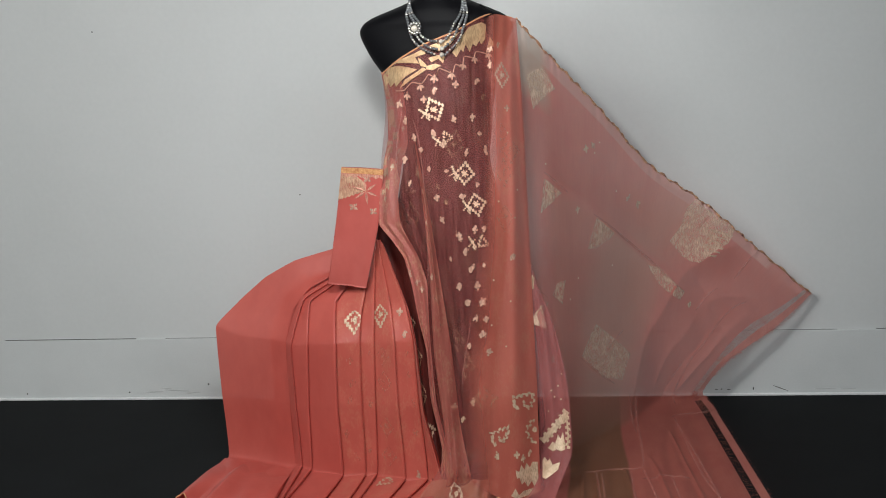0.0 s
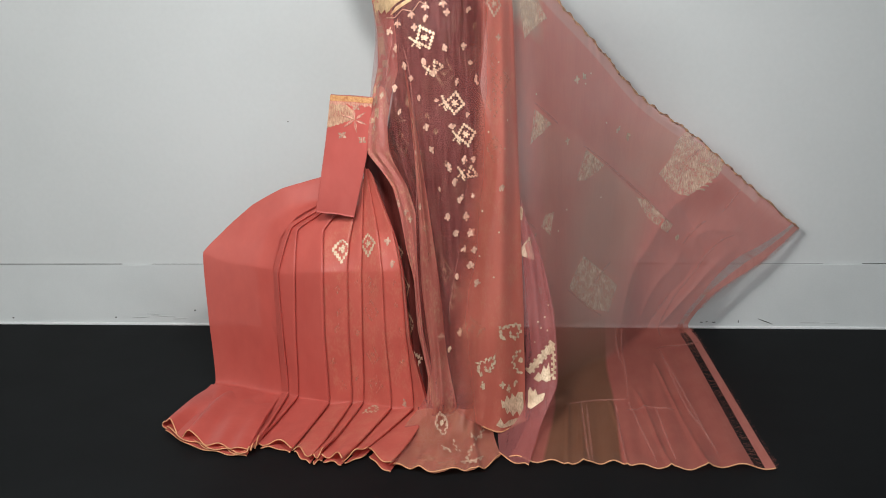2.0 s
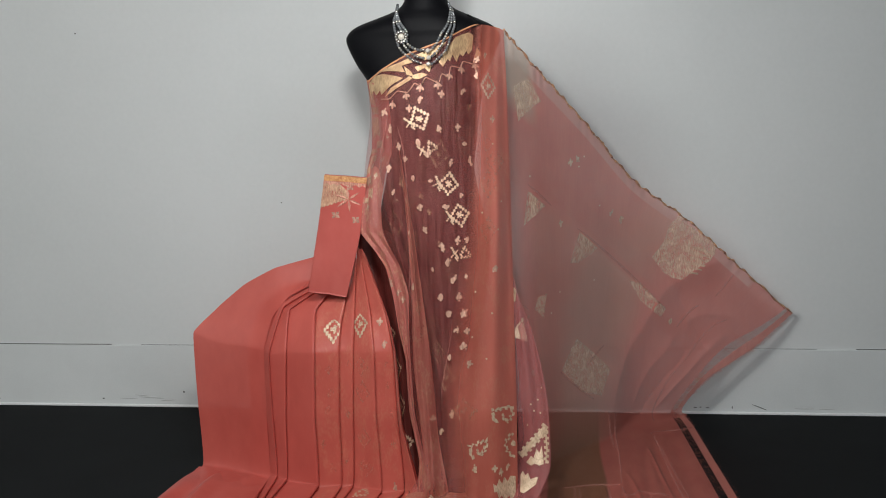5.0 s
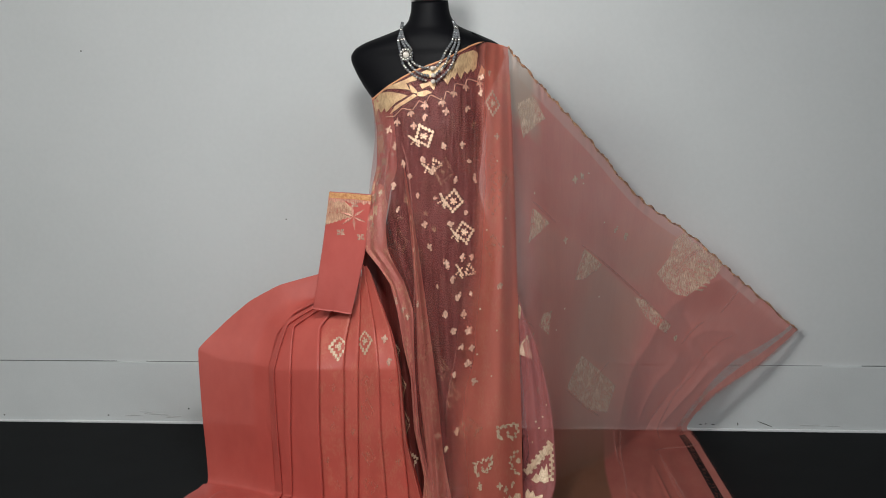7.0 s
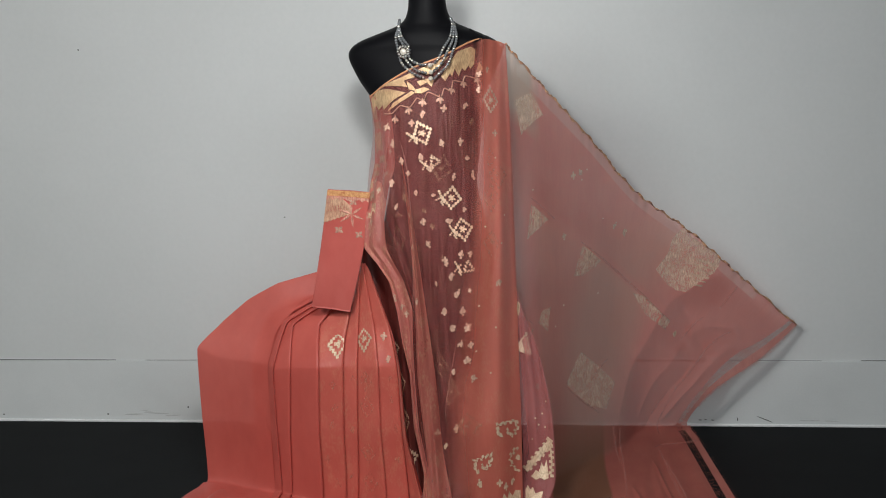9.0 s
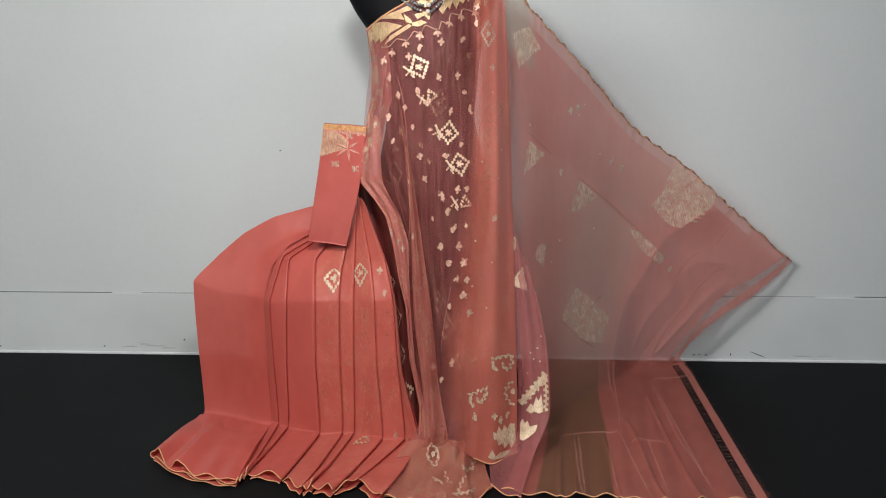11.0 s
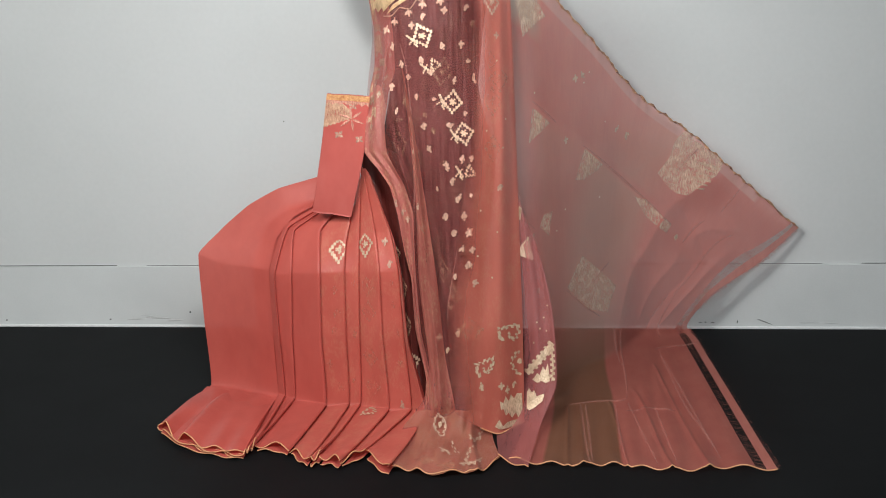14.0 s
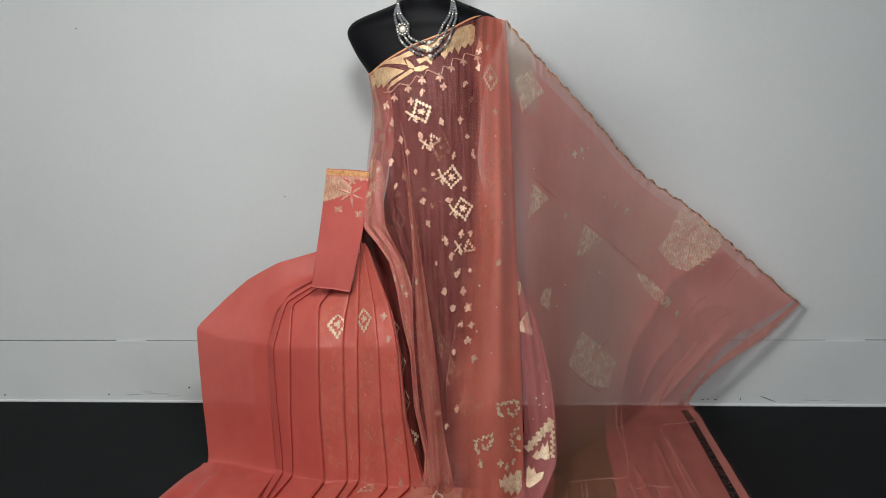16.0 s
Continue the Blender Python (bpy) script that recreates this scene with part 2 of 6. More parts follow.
M_SMUDGE = plain("pale_grey_smudge", (0.55, 0.56, 0.56), (0.46, 0.47, 0.47), 0.7, scale=80)
M_SCUFF = plain("grey_scuff", (0.10, 0.10, 0.10), (0.03, 0.03, 0.03), 0.7, scale=60)
M_PEARL = plain("pearl", (0.64, 0.60, 0.52), (0.46, 0.42, 0.36), 0.2, 0.25, scale=40)
M_BEAD = plain("grey_glass_bead", (0.24, 0.25, 0.26), (0.09, 0.095, 0.10), 0.18, 0.4, scale=40)
M_SILVER = plain("oxidised_silver", (0.62, 0.60, 0.56), (0.30, 0.28, 0.26), 0.25, 0.9, scale=60)


# ---- building helpers ----
def mesh_object(name, verts, faces, mat, parent=None, uvs=None, label="", smooth=True):
    me = bpy.data.meshes.new(name)
    me.from_pydata([tuple(map(float, v)) for v in verts], [], [tuple(map(int, f)) for f in faces])
    if uvs is not None:
        layer = me.uv_layers.new(name="UVMap")
        idx = np.empty(len(me.loops), dtype=np.int32)
        me.loops.foreach_get("vertex_index", idx)
        layer.data.foreach_set("uv", np.asarray(uvs, dtype=np.float32)[idx].ravel())
    for m in (mat if isinstance(mat, (list, tuple)) else [mat]):
        me.materials.append(m)
    me.polygons.foreach_set("use_smooth", [smooth] * len(me.polygons))
    me.update()
    ob = new(name, me)
    if parent is not None:
        ob.parent = parent
    return tagged(ob, label) if label else ob


def part(name, bm, mat, parent, label=""):
    me = bpy.data.meshes.new(name)
    bm.to_mesh(me)
    bm.free()
    me.materials.append(mat)
    ob = new(name, me)
    ob.parent = parent
    return tagged(ob, label) if label else ob


def thing(name, label, category, group="", at=(0, 0, 0)):
    ob = new(name)
    ob.empty_display_size = 0.05
    ob.location = at
    return tagged(ob, label, category, group)


def box_bm(x0, x1, y0, y1, z0, z1, bevel=0.0):
    bm = bmesh.new()
    bmesh.ops.create_cube(bm, size=1)
    bmesh.ops.transform(bm, matrix=Matrix.LocRotScale(((x0 + x1) / 2, (y0 + y1) / 2, (z0 + z1) / 2), None, (x1 - x0, y1 - y0, z1 - z0)), verts=bm.verts)
    if bevel:
        bmesh.ops.bevel(bm, geom=bm.edges[:], offset=bevel, segments=2, affect="EDGES")
    return bm


def structure(name, bm, mat, label):
    me = bpy.data.meshes.new(name)
    bm.to_mesh(me)
    bm.free()
    me.materials.append(mat)
    return tagged(new(name, me), label, name.split("_")[0], kind="structure")


def tube_mesh(points, radius, sides=6, flat=1.0):
    pts = np.asarray(points, float)
    tang = np.gradient(pts, axis=0)
    tang /= np.linalg.norm(tang, axis=1)[:, None] + 1e-9
    ref = np.where(np.abs(tang[:, 2:3]) > 0.9, np.array([[1.0, 0, 0]]), np.array([[0, 0, 1.0]]))
    side = np.cross(tang, ref)
    side /= np.linalg.norm(side, axis=1)[:, None] + 1e-9
    above = np.cross(side, tang)
    rad = np.broadcast_to(np.asarray(radius, float), (len(pts),))
    verts, uvs = [], []
    for k in range(sides):
        a = 2 * math.pi * k / sides
        verts.append(pts + rad[:, None] * (side * math.cos(a) * flat + above * math.sin(a)))
    verts = np.stack(verts, 1).reshape(-1, 3)
    n = len(pts)
    faces = [(i * sides + k, i * sides + (k + 1) % sides, (i + 1) * sides + (k + 1) % sides, (i + 1) * sides + k) for i in range(n - 1) for k in range(sides)]
    faces += [tuple(range(sides - 1, -1, -1)), tuple((n - 1) * sides + k for k in range(sides))]
    uvs = [(i / (n - 1), k / sides) for i in range(n) for k in range(sides)]
    return verts, faces, uvs


def tube(name, points, radius, mat, parent, sides=6, label="", flat=1.0):
    v, f, uv = tube_mesh(points, radius, sides, flat)
    return mesh_object(name, v, f, mat, parent, uv, label)


# ---- draped cloth: cages of hand-set points, smoothed, with folds laid over them ----
def cage(*rows):
    return np.array(rows, float)


def eased(p, s, ease):
    """Points p along their first axis at s in 0..1, gliding from one to the next."""
    n = len(p)
    x = np.clip(s, 0, 1) * (n - 1)
    i = np.minimum(x.astype(int), n - 2)
    f = (x - i)[..., None]
    tang = np.gradient(p, axis=0) * ease * 2
    if p.ndim == 3:
        k = np.arange(len(s))
        a, b, ta, tb = p[i, k], p[i + 1, k], tang[i, k], tang[i + 1, k]
    else:
        a, b, ta, tb = p[i], p[i + 1], tang[i], tang[i + 1]
    f2, f3 = f * f, f * f * f
    return (2 * f3 - 3 * f2 + 1) * a + (f3 - 2 * f2 + f) * ta + (3 * f2 - 2 * f3) * b + (f3 - f2) * tb


def smooth_surface(g, u, v, ease=0.4):
    u, v = np.atleast_1d(np.asarray(u, float)), np.atleast_1d(np.asarray(v, float))
    rows = np.stack([eased(row, u, 0.45) for row in g], 0)
    return eased(rows, v, ease)


def bell(x, w):
    return np.exp(-((x / w) ** 2))


def step(x, a, b):
    t = np.clip((x - a) / (b - a), 0, 1)
    return t * t * (3 - 2 * t)


def front_folds(u, v):
    d = np.zeros((len(u), 3))
    out = 0.016 * bell(u - 0.17 - 0.12 * v, 0.022) * step(v, 0.05, 0.2)
    out += 0.012 * bell(u - 0.10 - 0.55 * v, 0.03) * step(v, 0.08, 0.2) * (1 - step(v, 0.5, 0.7))
    out += 0.012 * bell(u - 0.45 - 0.1 * v, 0.05) * step(v, 0.2, 0.45)
    out -= 0.014 * bell(u - 0.36, 0.06) * step(v, 0.35, 0.6)
    out += 0.010 * bell(u - 0.72 - 0.05 * v, 0.05) * step(v, 0.15, 0.4)
    out += 0.0022 * np.sin(u * 22 + v * 16 + 3 * np.sin(u * 5)) * step(v, 0.02, 0.3)
    d[:, 1] -= out * (1 - step(v, 0.8, 0.9))
    hem = step(v, 0.84, 1.0)
    d[:, 2] += hem * (0.006 * (1 + np.sin(u * 14 + 0.6 + 2 * np.sin(u * 5))) + 0.0015 * (1 + np.sin(u * 41)))
    d[:, 1] += hem * 0.010 * np.sin(u * 13 + 1.0)
    pool = step(v, 0.74, 0.84)
    d[:, 2] += pool * (0.010 * bell(u - 0.30 + 0.5 * (v - 0.8), 0.05) + 0.012 * bell(u - 0.62 - 0.6 * (v - 0.8), 0.04) + 0.004 * np.sin(u * 27 + v * 40))
    return d


def over_folds(u, v):
    d = np.zeros((len(u), 3))
    out = 0.006 * bell(u - 0.34 + 0.1 * v, 0.14) + 0.002 * bell(u - 0.97, 0.05)
    out += 0.006 * bell(u - 0.62 - 0.1 * v, 0.12) * step(v, 0.15, 0.5) + 0.0012 * np.sin(u * 23 + v * 9 + 2 * np.sin(v * 7))
    d[:, 1] -= out
    return d


def lapel_folds(u, v):
    d = np.zeros((len(u), 3))
    d[:, 1] -= 0.004 * np.sin(u * 11 + v * 5) * step(v, 0.02, 0.15) + 0.0015 * np.sin(u * 17 - v * 31)
    d[:, 1] -= 0.003 * bell(u - 0.9, 0.10) * step(v, 0.05, 0.2)
    return d


def mid_folds(u, v):
    d = np.zeros((len(u), 3))
    d[:, 1] -= 0.007 * bell(u - 0.12, 0.10) + 0.005 * bell(u - 0.62 + 0.2 * v, 0.13) + 0.003 * np.sin(u * 8 + v * 14)
    return d


def inner_folds(u, v):
    d = np.zeros((len(u), 3))
    d[:, 1] -= 0.008 * np.sin(u * 14 + v * 3)
    return d


def side_folds(u, v):
    d = np.zeros((len(u), 3))
    d[:, 1] -= 0.008 * bell(u - 0.97, 0.08) + 0.005 * np.sin(u * 12 + v * 5) * step(v, 0.2, 0.5) * (1 - step(v, 0.8, 0.95))
    d[:, 2] += step(v, 0.86, 1) * 0.006 * (1 + np.sin(u * 6 + 2))
    return d


def panel_folds(u, v):
    d = np.zeros((len(u), 3))
    d[:, 1] -= 0.004 * np.sin(u * 5 + v * 3) * (1 - step(v, 0.78, 0.86))
    d[:, 2] += 0.004 * np.sin(u * 7 + 9 * v) * (1 - step(v, 0.45, 0.57))
    lying = step(v, 0.86, 0.93)
    d[:, 2] += lying * (0.022 + 0.010 * bell(u - 0.32, 0.10) - 0.008 * bell(u - 0.22, 0.05)) * (1 - 0.25 * step(v, 0.93, 1))
    d[:, 2] += step(v, 0.9, 1) * (0.005 * np.sin(u * 23) + 0.016 * (bell(u - 0.05, 0.05) + bell(u - 0.27, 0.05) - 0.6 * bell(u - 0.16, 0.04)))
    d[:, 1] += step(v, 0.9, 1) * 0.008 * np.sin(u * 19 + 1)
    return d


def pressed(u, v, a, b, width):
    """A sharp fold from a to b across the cloth, dying away at both ends."""
    (au, av), (bu, bv) = a, b
    du, dv = bu - au, bv - av
    long = (du * du + dv * dv) ** 0.5
    along = ((u - au) * du + (v - av) * dv) / long / long
    off = np.abs((u - au) * dv - (v - av) * du) / long
    return np.exp(-off / width) * step(along, -0.08, 0.12) * (1 - step(along, 0.88, 1.08))


def pallu_folds(u, v):
    d = np.zeros((len(u), 3))
    hang = 1 - step(v, 0.6, 0.78)
    out = 0.016 * pressed(u, v, (0.106, 0.25), (0.725, 0.2775), 0.045)
    out += 0.012 * pressed(u, v, (0.80, 0.04), (0.54, 0.54), 0.030)
    out += 0.009 * pressed(u, v, (0.80, 0.275), (0.913, 0.1425), 0.022) - 0.007 * pressed(u, v, (0.74, 0.22), (0.906, 0.305), 0.022)
    out += 0.009 * pressed(u, v, (0.67, 0.54), (0.78, 0.31), 0.022) + 0.008 * pressed(u, v, (0.84, 0.56), (0.93, 0.22), 0.018)
    out -= 0.005 * pressed(u, v, (0.74, 0.58), (0.84, 0.33), 0.020)
    out += 0.003 * np.sin(u * 17 + v * 9) * step(v, 0.1, 0.35)
    out += 0.0025 * np.sin(u * 120 + 3 * np.sin(u * 37)) * (1 - step(v, 0.0, 0.06))
    d[:, 1] -= out * hang
    d[:, 2] += 0.0035 * np.sin(u * 130 + 2 * np.sin(u * 23)) * (1 - step(v, 0.0, 0.05))
    lying = step(v, 0.78, 0.84)
    ridge = sum(bell(u - c - s * (1 - v), 0.009) for c, s in ((0.22, -0.1), (0.27, -0.05), (0.47, -0.25), (0.66, -0.5), (0.80, -0.35)))
    d[:, 2] += lying * (0.006 * ridge + 0.002 * np.sin(u * 60 + v * 10))
    d[:, 2] += step(v, 0.95, 1) * 0.004 * (1 + np.sin(u * 50))
    d[:, 1] += step(v, 0.92, 1) * 0.006 * np.sin(u * 38 + 2 * np.sin(u * 11))
    return d


FRONT = cage(
    [(-0.611, 3.560, 1.225), (-0.550, 3.500, 1.267), (-0.473, 3.475, 1.307), (-0.385, 3.480, 1.339), (-0.295, 3.560, 1.379), (-0.223, 3.620, 1.364)],
    [(-0.610, 3.570, 1.109), (-0.553, 3.480, 1.109), (-0.458, 3.440, 1.111), (-0.372, 3.450, 1.109), (-0.296, 3.500, 1.107), (-0.213, 3.580, 1.098)],
    [(-0.631, 3.540, 0.880), (-0.558, 3.460, 0.892), (-0.463, 3.420, 0.897), (-0.374, 3.420, 0.896), (-0.298, 3.460, 0.889), (-0.202, 3.530, 0.877)],
    [(-0.547, 3.470, 0.627), (-0.491, 3.440, 0.625), (-0.430, 3.410, 0.631), (-0.363, 3.390, 0.636), (-0.286, 3.420, 0.628), (-0.196, 3.490, 0.610)],
    [(-0.500, 3.430, 0.383), (-0.464, 3.410, 0.389), (-0.411, 3.380, 0.398), (-0.352, 3.360, 0.404), (-0.282, 3.390, 0.395), (-0.193, 3.440, 0.379)],
    [(-0.465, 3.380, 0.123), (-0.429, 3.360, 0.132), (-0.384, 3.330, 0.145), (-0.330, 3.335, 0.144), (-0.267, 3.365, 0.134), (-0.196, 3.410, 0.118)],
    [(-0.538, 3.280, 0.011), (-0.467, 3.250, 0.027), (-0.394, 3.230, 0.032), (-0.343, 3.245, 0.029), (-0.303, 3.285, 0.011), (-0.275, 3.325, -0.013)],
    [(-0.528, 3.035, 0.006), (-0.456, 3.030, 0.006), (-0.381, 3.014, 0.006), (-0.325, 3.022, 0.006), (-0.282, 3.056, 0.006), (-0.243, 3.124, 0.006)],
)
OVER = cage(
    [(-0.311, 3.515, 1.364), (-0.277, 3.540, 1.380), (-0.247, 3.570, 1.374), (-0.217, 3.600, 1.363)],
    [(-0.300, 3.460, 1.130), (-0.277, 3.460, 1.130), (-0.239, 3.490, 1.126), (-0.205, 3.540, 1.121)],
    [(-0.313, 3.400, 0.867), (-0.279, 3.410, 0.865), (-0.233, 3.440, 0.859), (-0.198, 3.500, 0.849)],
    [(-0.366, 3.355, 0.538), (-0.315, 3.350, 0.539), (-0.246, 3.385, 0.529), (-0.191, 3.440, 0.514)],
    [(-0.396, 3.330, 0.347), (-0.334, 3.320, 0.351), (-0.249, 3.350, 0.341), (-0.186, 3.400, 0.324)],
    [(-0.383, 3.285, 0.075), (-0.323, 3.275, 0.043), (-0.259, 3.290, 0.010), (-0.184, 3.345, 0.024)],
)
LAPEL = cage(
    [(-0.615, 3.565, 1.232), (-0.589, 3.535, 1.223), (-0.548, 3.505, 1.218)],
    [(-0.603, 3.570, 1.133), (-0.575, 3.530, 1.129), (-0.535, 3.480, 1.130)],
    [(-0.605, 3.560, 1.034), (-0.576, 3.520, 1.032), (-0.533, 3.465, 1.031)],
    [(-0.618, 3.540, 0.971), (-0.596, 3.500, 0.972), (-0.551, 3.450, 0.971)],
    [(-0.625, 3.480, 0.883), (-0.600, 3.458, 0.883), (-0.565, 3.440, 0.882)],
    [(-0.631, 3.472, 0.797), (-0.599, 3.445, 0.804), (-0.562, 3.430, 0.809)],
    [(-0.592, 3.440, 0.756), (-0.572, 3.430, 0.764), (-0.546, 3.420, 0.775)],
    [(-0.556, 3.425, 0.704), (-0.539, 3.418, 0.710), (-0.513, 3.410, 0.715)],
    [(-0.537, 3.415, 0.624), (-0.518, 3.408, 0.630), (-0.489, 3.400, 0.635)],
    [(-0.523, 3.410, 0.524), (-0.507, 3.402, 0.528), (-0.489, 3.395, 0.533)],
    [(-0.504, 3.400, 0.434), (-0.496, 3.392, 0.436), (-0.487, 3.385, 0.438)],
    [(-0.499, 3.400, 0.279), (-0.489, 3.380, 0.286), (-0.476, 3.360, 0.293)],
    [(-0.471, 3.375, 0.139), (-0.462, 3.360, 0.145), (-0.450, 3.345, 0.151)],
    [(-0.477, 3.340, 0.047), (-0.465, 3.330, 0.049), (-0.444, 3.320, 0.050)],
)
INNER = cage(
    [(-0.677, 3.600, 0.819), (-0.613, 3.560, 0.802), (-0.542, 3.500, 0.788)],
    [(-0.645, 3.550, 0.594), (-0.552, 3.510, 0.600), (-0.490, 3.488, 0.605)],
    [(-0.568, 3.500, 0.396), (-0.527, 3.480, 0.402), (-0.474, 3.460, 0.408)],
    [(-0.551, 3.470, 0.177), (-0.512, 3.460, 0.181), (-0.458, 3.440, 0.190)],
    [(-0.540, 3.441, 0.006), (-0.491, 3.400, 0.006), (-0.430, 3.383, 0.006)],
)
MID = cage(
    [(-0.508, 3.440, 1.040), (-0.507, 3.440, 1.040), (-0.506, 3.440, 1.040)],
    [(-0.490, 3.405, 0.870), (-0.483, 3.400, 0.871), (-0.478, 3.405, 0.870)],
    [(-0.481, 3.395, 0.660), (-0.466, 3.385, 0.663), (-0.452, 3.395, 0.660)],
    [(-0.478, 3.380, 0.432), (-0.450, 3.368, 0.435), (-0.426, 3.378, 0.432)],
    [(-0.456, 3.345, 0.224), (-0.430, 3.335, 0.229), (-0.409, 3.348, 0.224)],
    [(-0.447, 3.300, 0.094), (-0.415, 3.288, 0.094), (-0.381, 3.300, 0.095)],
    [(-0.463, 3.315, 0.022), (-0.415, 3.310, 0.022), (-0.377, 3.320, 0.026)],
)
SIDE = cage(
    [(-0.214, 3.600, 1.344), (-0.206, 3.620, 1.343), (-0.197, 3.640, 1.334)],
    [(-0.205, 3.545, 1.039), (-0.200, 3.560, 1.037), (-0.189, 3.580, 1.035)],
    [(-0.203, 3.510, 0.764), (-0.196, 3.500, 0.766), (-0.181, 3.520, 0.762)],
    [(-0.199, 3.460, 0.575), (-0.176, 3.450, 0.578), (-0.147, 3.460, 0.567)],
    [(-0.193, 3.420, 0.352), (-0.147, 3.410, 0.355), (-0.102, 3.410, 0.355)],
    [(-0.184, 3.410, 0.206), (-0.136, 3.375, 0.212), (-0.090, 3.370, 0.223)],
    [(-0.212, 3.410, 0.100), (-0.135, 3.340, 0.129), (-0.091, 3.340, 0.130)],
    [(-0.265, 3.370, 0.004), (-0.178, 3.290, 0.037), (-0.135, 3.270, 0.045)],
    [(-0.247, 3.131, 0.006), (-0.200, 3.087, 0.006), (-0.161, 3.061, 0.006)],
)
PANEL = cage(
    [(-0.749, 3.660, 0.705), (-0.748, 3.650, 0.679), (-0.751, 3.640, 0.651), (-0.765, 3.620, 0.633)],
    [(-0.943, 3.680, 0.647), (-0.923, 3.660, 0.614), (-0.905, 3.630, 0.590), (-0.887, 3.600, 0.573)],
    [(-1.054, 3.700, 0.589), (-1.000, 3.660, 0.565), (-0.964, 3.620, 0.539), (-0.939, 3.585, 0.516)],
    [(-1.138, 3.690, 0.525), (-1.062, 3.640, 0.500), (-0.999, 3.600, 0.475), (-0.957, 3.570, 0.455)],
    [(-1.214, 3.665, 0.446), (-1.128, 3.630, 0.422), (-1.036, 3.590, 0.420), (-0.965, 3.565, 0.417)],
    [(-1.216, 3.667, 0.225), (-1.134, 3.635, 0.228), (-1.048, 3.600, 0.222), (-0.969, 3.570, 0.215)],
    [(-1.213, 3.662, 0.006), (-1.132, 3.637, 0.006), (-1.046, 3.598, 0.006), (-0.967, 3.560, 0.006)],
    [(-1.250, 3.286, 0.006), (-1.136, 3.183, 0.006), (-1.039, 3.139, 0.006), (-0.959, 3.118, 0.006)],
)
PLEAT_LINES = cage(
    [(-0.765, 3.620, 0.633), (-0.914, 3.600, 0.551), (-0.962, 3.560, 0.420), (-0.963, 3.554, 0.221), (-0.967, 3.560, 0.006), (-0.959, 3.118, 0.006)],
    [(-0.751, 3.610, 0.628), (-0.900, 3.590, 0.543), (-0.940, 3.538, 0.414), (-0.938, 3.532, 0.220), (-0.937, 3.535, 0.007), (-0.945, 3.140, 0.007)],
    [(-0.737, 3.600, 0.627), (-0.877, 3.575, 0.540), (-0.882, 3.517, 0.424), (-0.892, 3.511, 0.228), (-0.901, 3.512, 0.008), (-0.941, 3.188, 0.008)],
    [(-0.720, 3.585, 0.627), (-0.791, 3.550, 0.544), (-0.784, 3.469, 0.440), (-0.791, 3.463, 0.246), (-0.791, 3.462, 0.009), (-0.833, 3.143, 0.009)],
    [(-0.687, 3.560, 0.629), (-0.708, 3.510, 0.516), (-0.711, 3.473, 0.439), (-0.717, 3.467, 0.246), (-0.721, 3.464, 0.010), (-0.762, 3.082, 0.010)],
    [(-0.657, 3.535, 0.734), (-0.666, 3.510, 0.552), (-0.669, 3.476, 0.439), (-0.676, 3.470, 0.246), (-0.686, 3.464, 0.011), (-0.736, 3.100, 0.011)],
    [(-0.648, 3.525, 0.740), (-0.616, 3.490, 0.557), (-0.600, 3.437, 0.451), (-0.600, 3.431, 0.261), (-0.592, 3.423, 0.012), (-0.673, 3.069, 0.012)],
    [(-0.636, 3.515, 0.738), (-0.571, 3.480, 0.560), (-0.545, 3.442, 0.451), (-0.538, 3.436, 0.261), (-0.524, 3.425, 0.013), (-0.617, 3.149, 0.013)],
    [(-0.627, 3.508, 0.726), (-0.564, 3.478, 0.544), (-0.534, 3.410, 0.452), (-0.521, 3.404, 0.246), (-0.474, 3.391, 0.014), (-0.531, 3.018, 0.014)],
)
PALLU = cage(
    [(-0.219, 3.610, 1.363), (-0.122, 3.700, 1.239), (0.016, 3.840, 1.068), (0.169, 3.980, 0.870), (0.347, 4.070, 0.724), (0.511, 4.130, 0.566), (0.712, 4.180, 0.376)],
    [(-0.214, 3.580, 1.035), (-0.120, 3.700, 0.952), (0.006, 3.840, 0.825), (0.132, 3.980, 0.671), (0.264, 4.060, 0.540), (0.400, 4.100, 0.420), (0.582, 4.135, 0.270)],
    [(-0.202, 3.530, 0.609), (-0.116, 3.660, 0.578), (-0.014, 3.800, 0.508), (0.094, 3.940, 0.398), (0.207, 4.020, 0.299), (0.322, 4.060, 0.210), (0.422, 4.090, 0.174)],
    [(-0.163, 3.430, 0.129), (-0.091, 3.530, 0.092), (-0.007, 3.680, 0.074), (0.083, 3.820, 0.062), (0.160, 3.970, 0.059), (0.238, 4.040, 0.067), (0.340, 4.090, 0.062)],
    [(-0.170, 3.389, 0.020), (-0.081, 3.459, 0.020), (0.012, 3.487, 0.020), (0.105, 3.526, 0.025), (0.188, 3.720, 0.025), (0.252, 3.929, 0.020), (0.379, 4.033, 0.015)],
    [(-0.218, 3.122, 0.006), (-0.096, 3.087, 0.006), (0.029, 3.096, 0.006), (0.119, 3.081, 0.006), (0.223, 3.065, 0.006), (0.342, 3.077, 0.006), (0.492, 3.077, 0.006)],
)
PIN = np.array([(-0.318, 3.585, 1.408), (-0.305, 3.582, 1.399), (-0.283, 3.575, 1.386)])

SHEETS = {"mid": (MID, mid_folds), "front": (FRONT, front_folds), "over": (OVER, over_folds), "lapel": (LAPEL, lapel_folds), "inner": (INNER, inner_folds),
          "side": (SIDE, side_folds), "panel": (PANEL, panel_folds), "pallu": (PALLU, pallu_folds)}
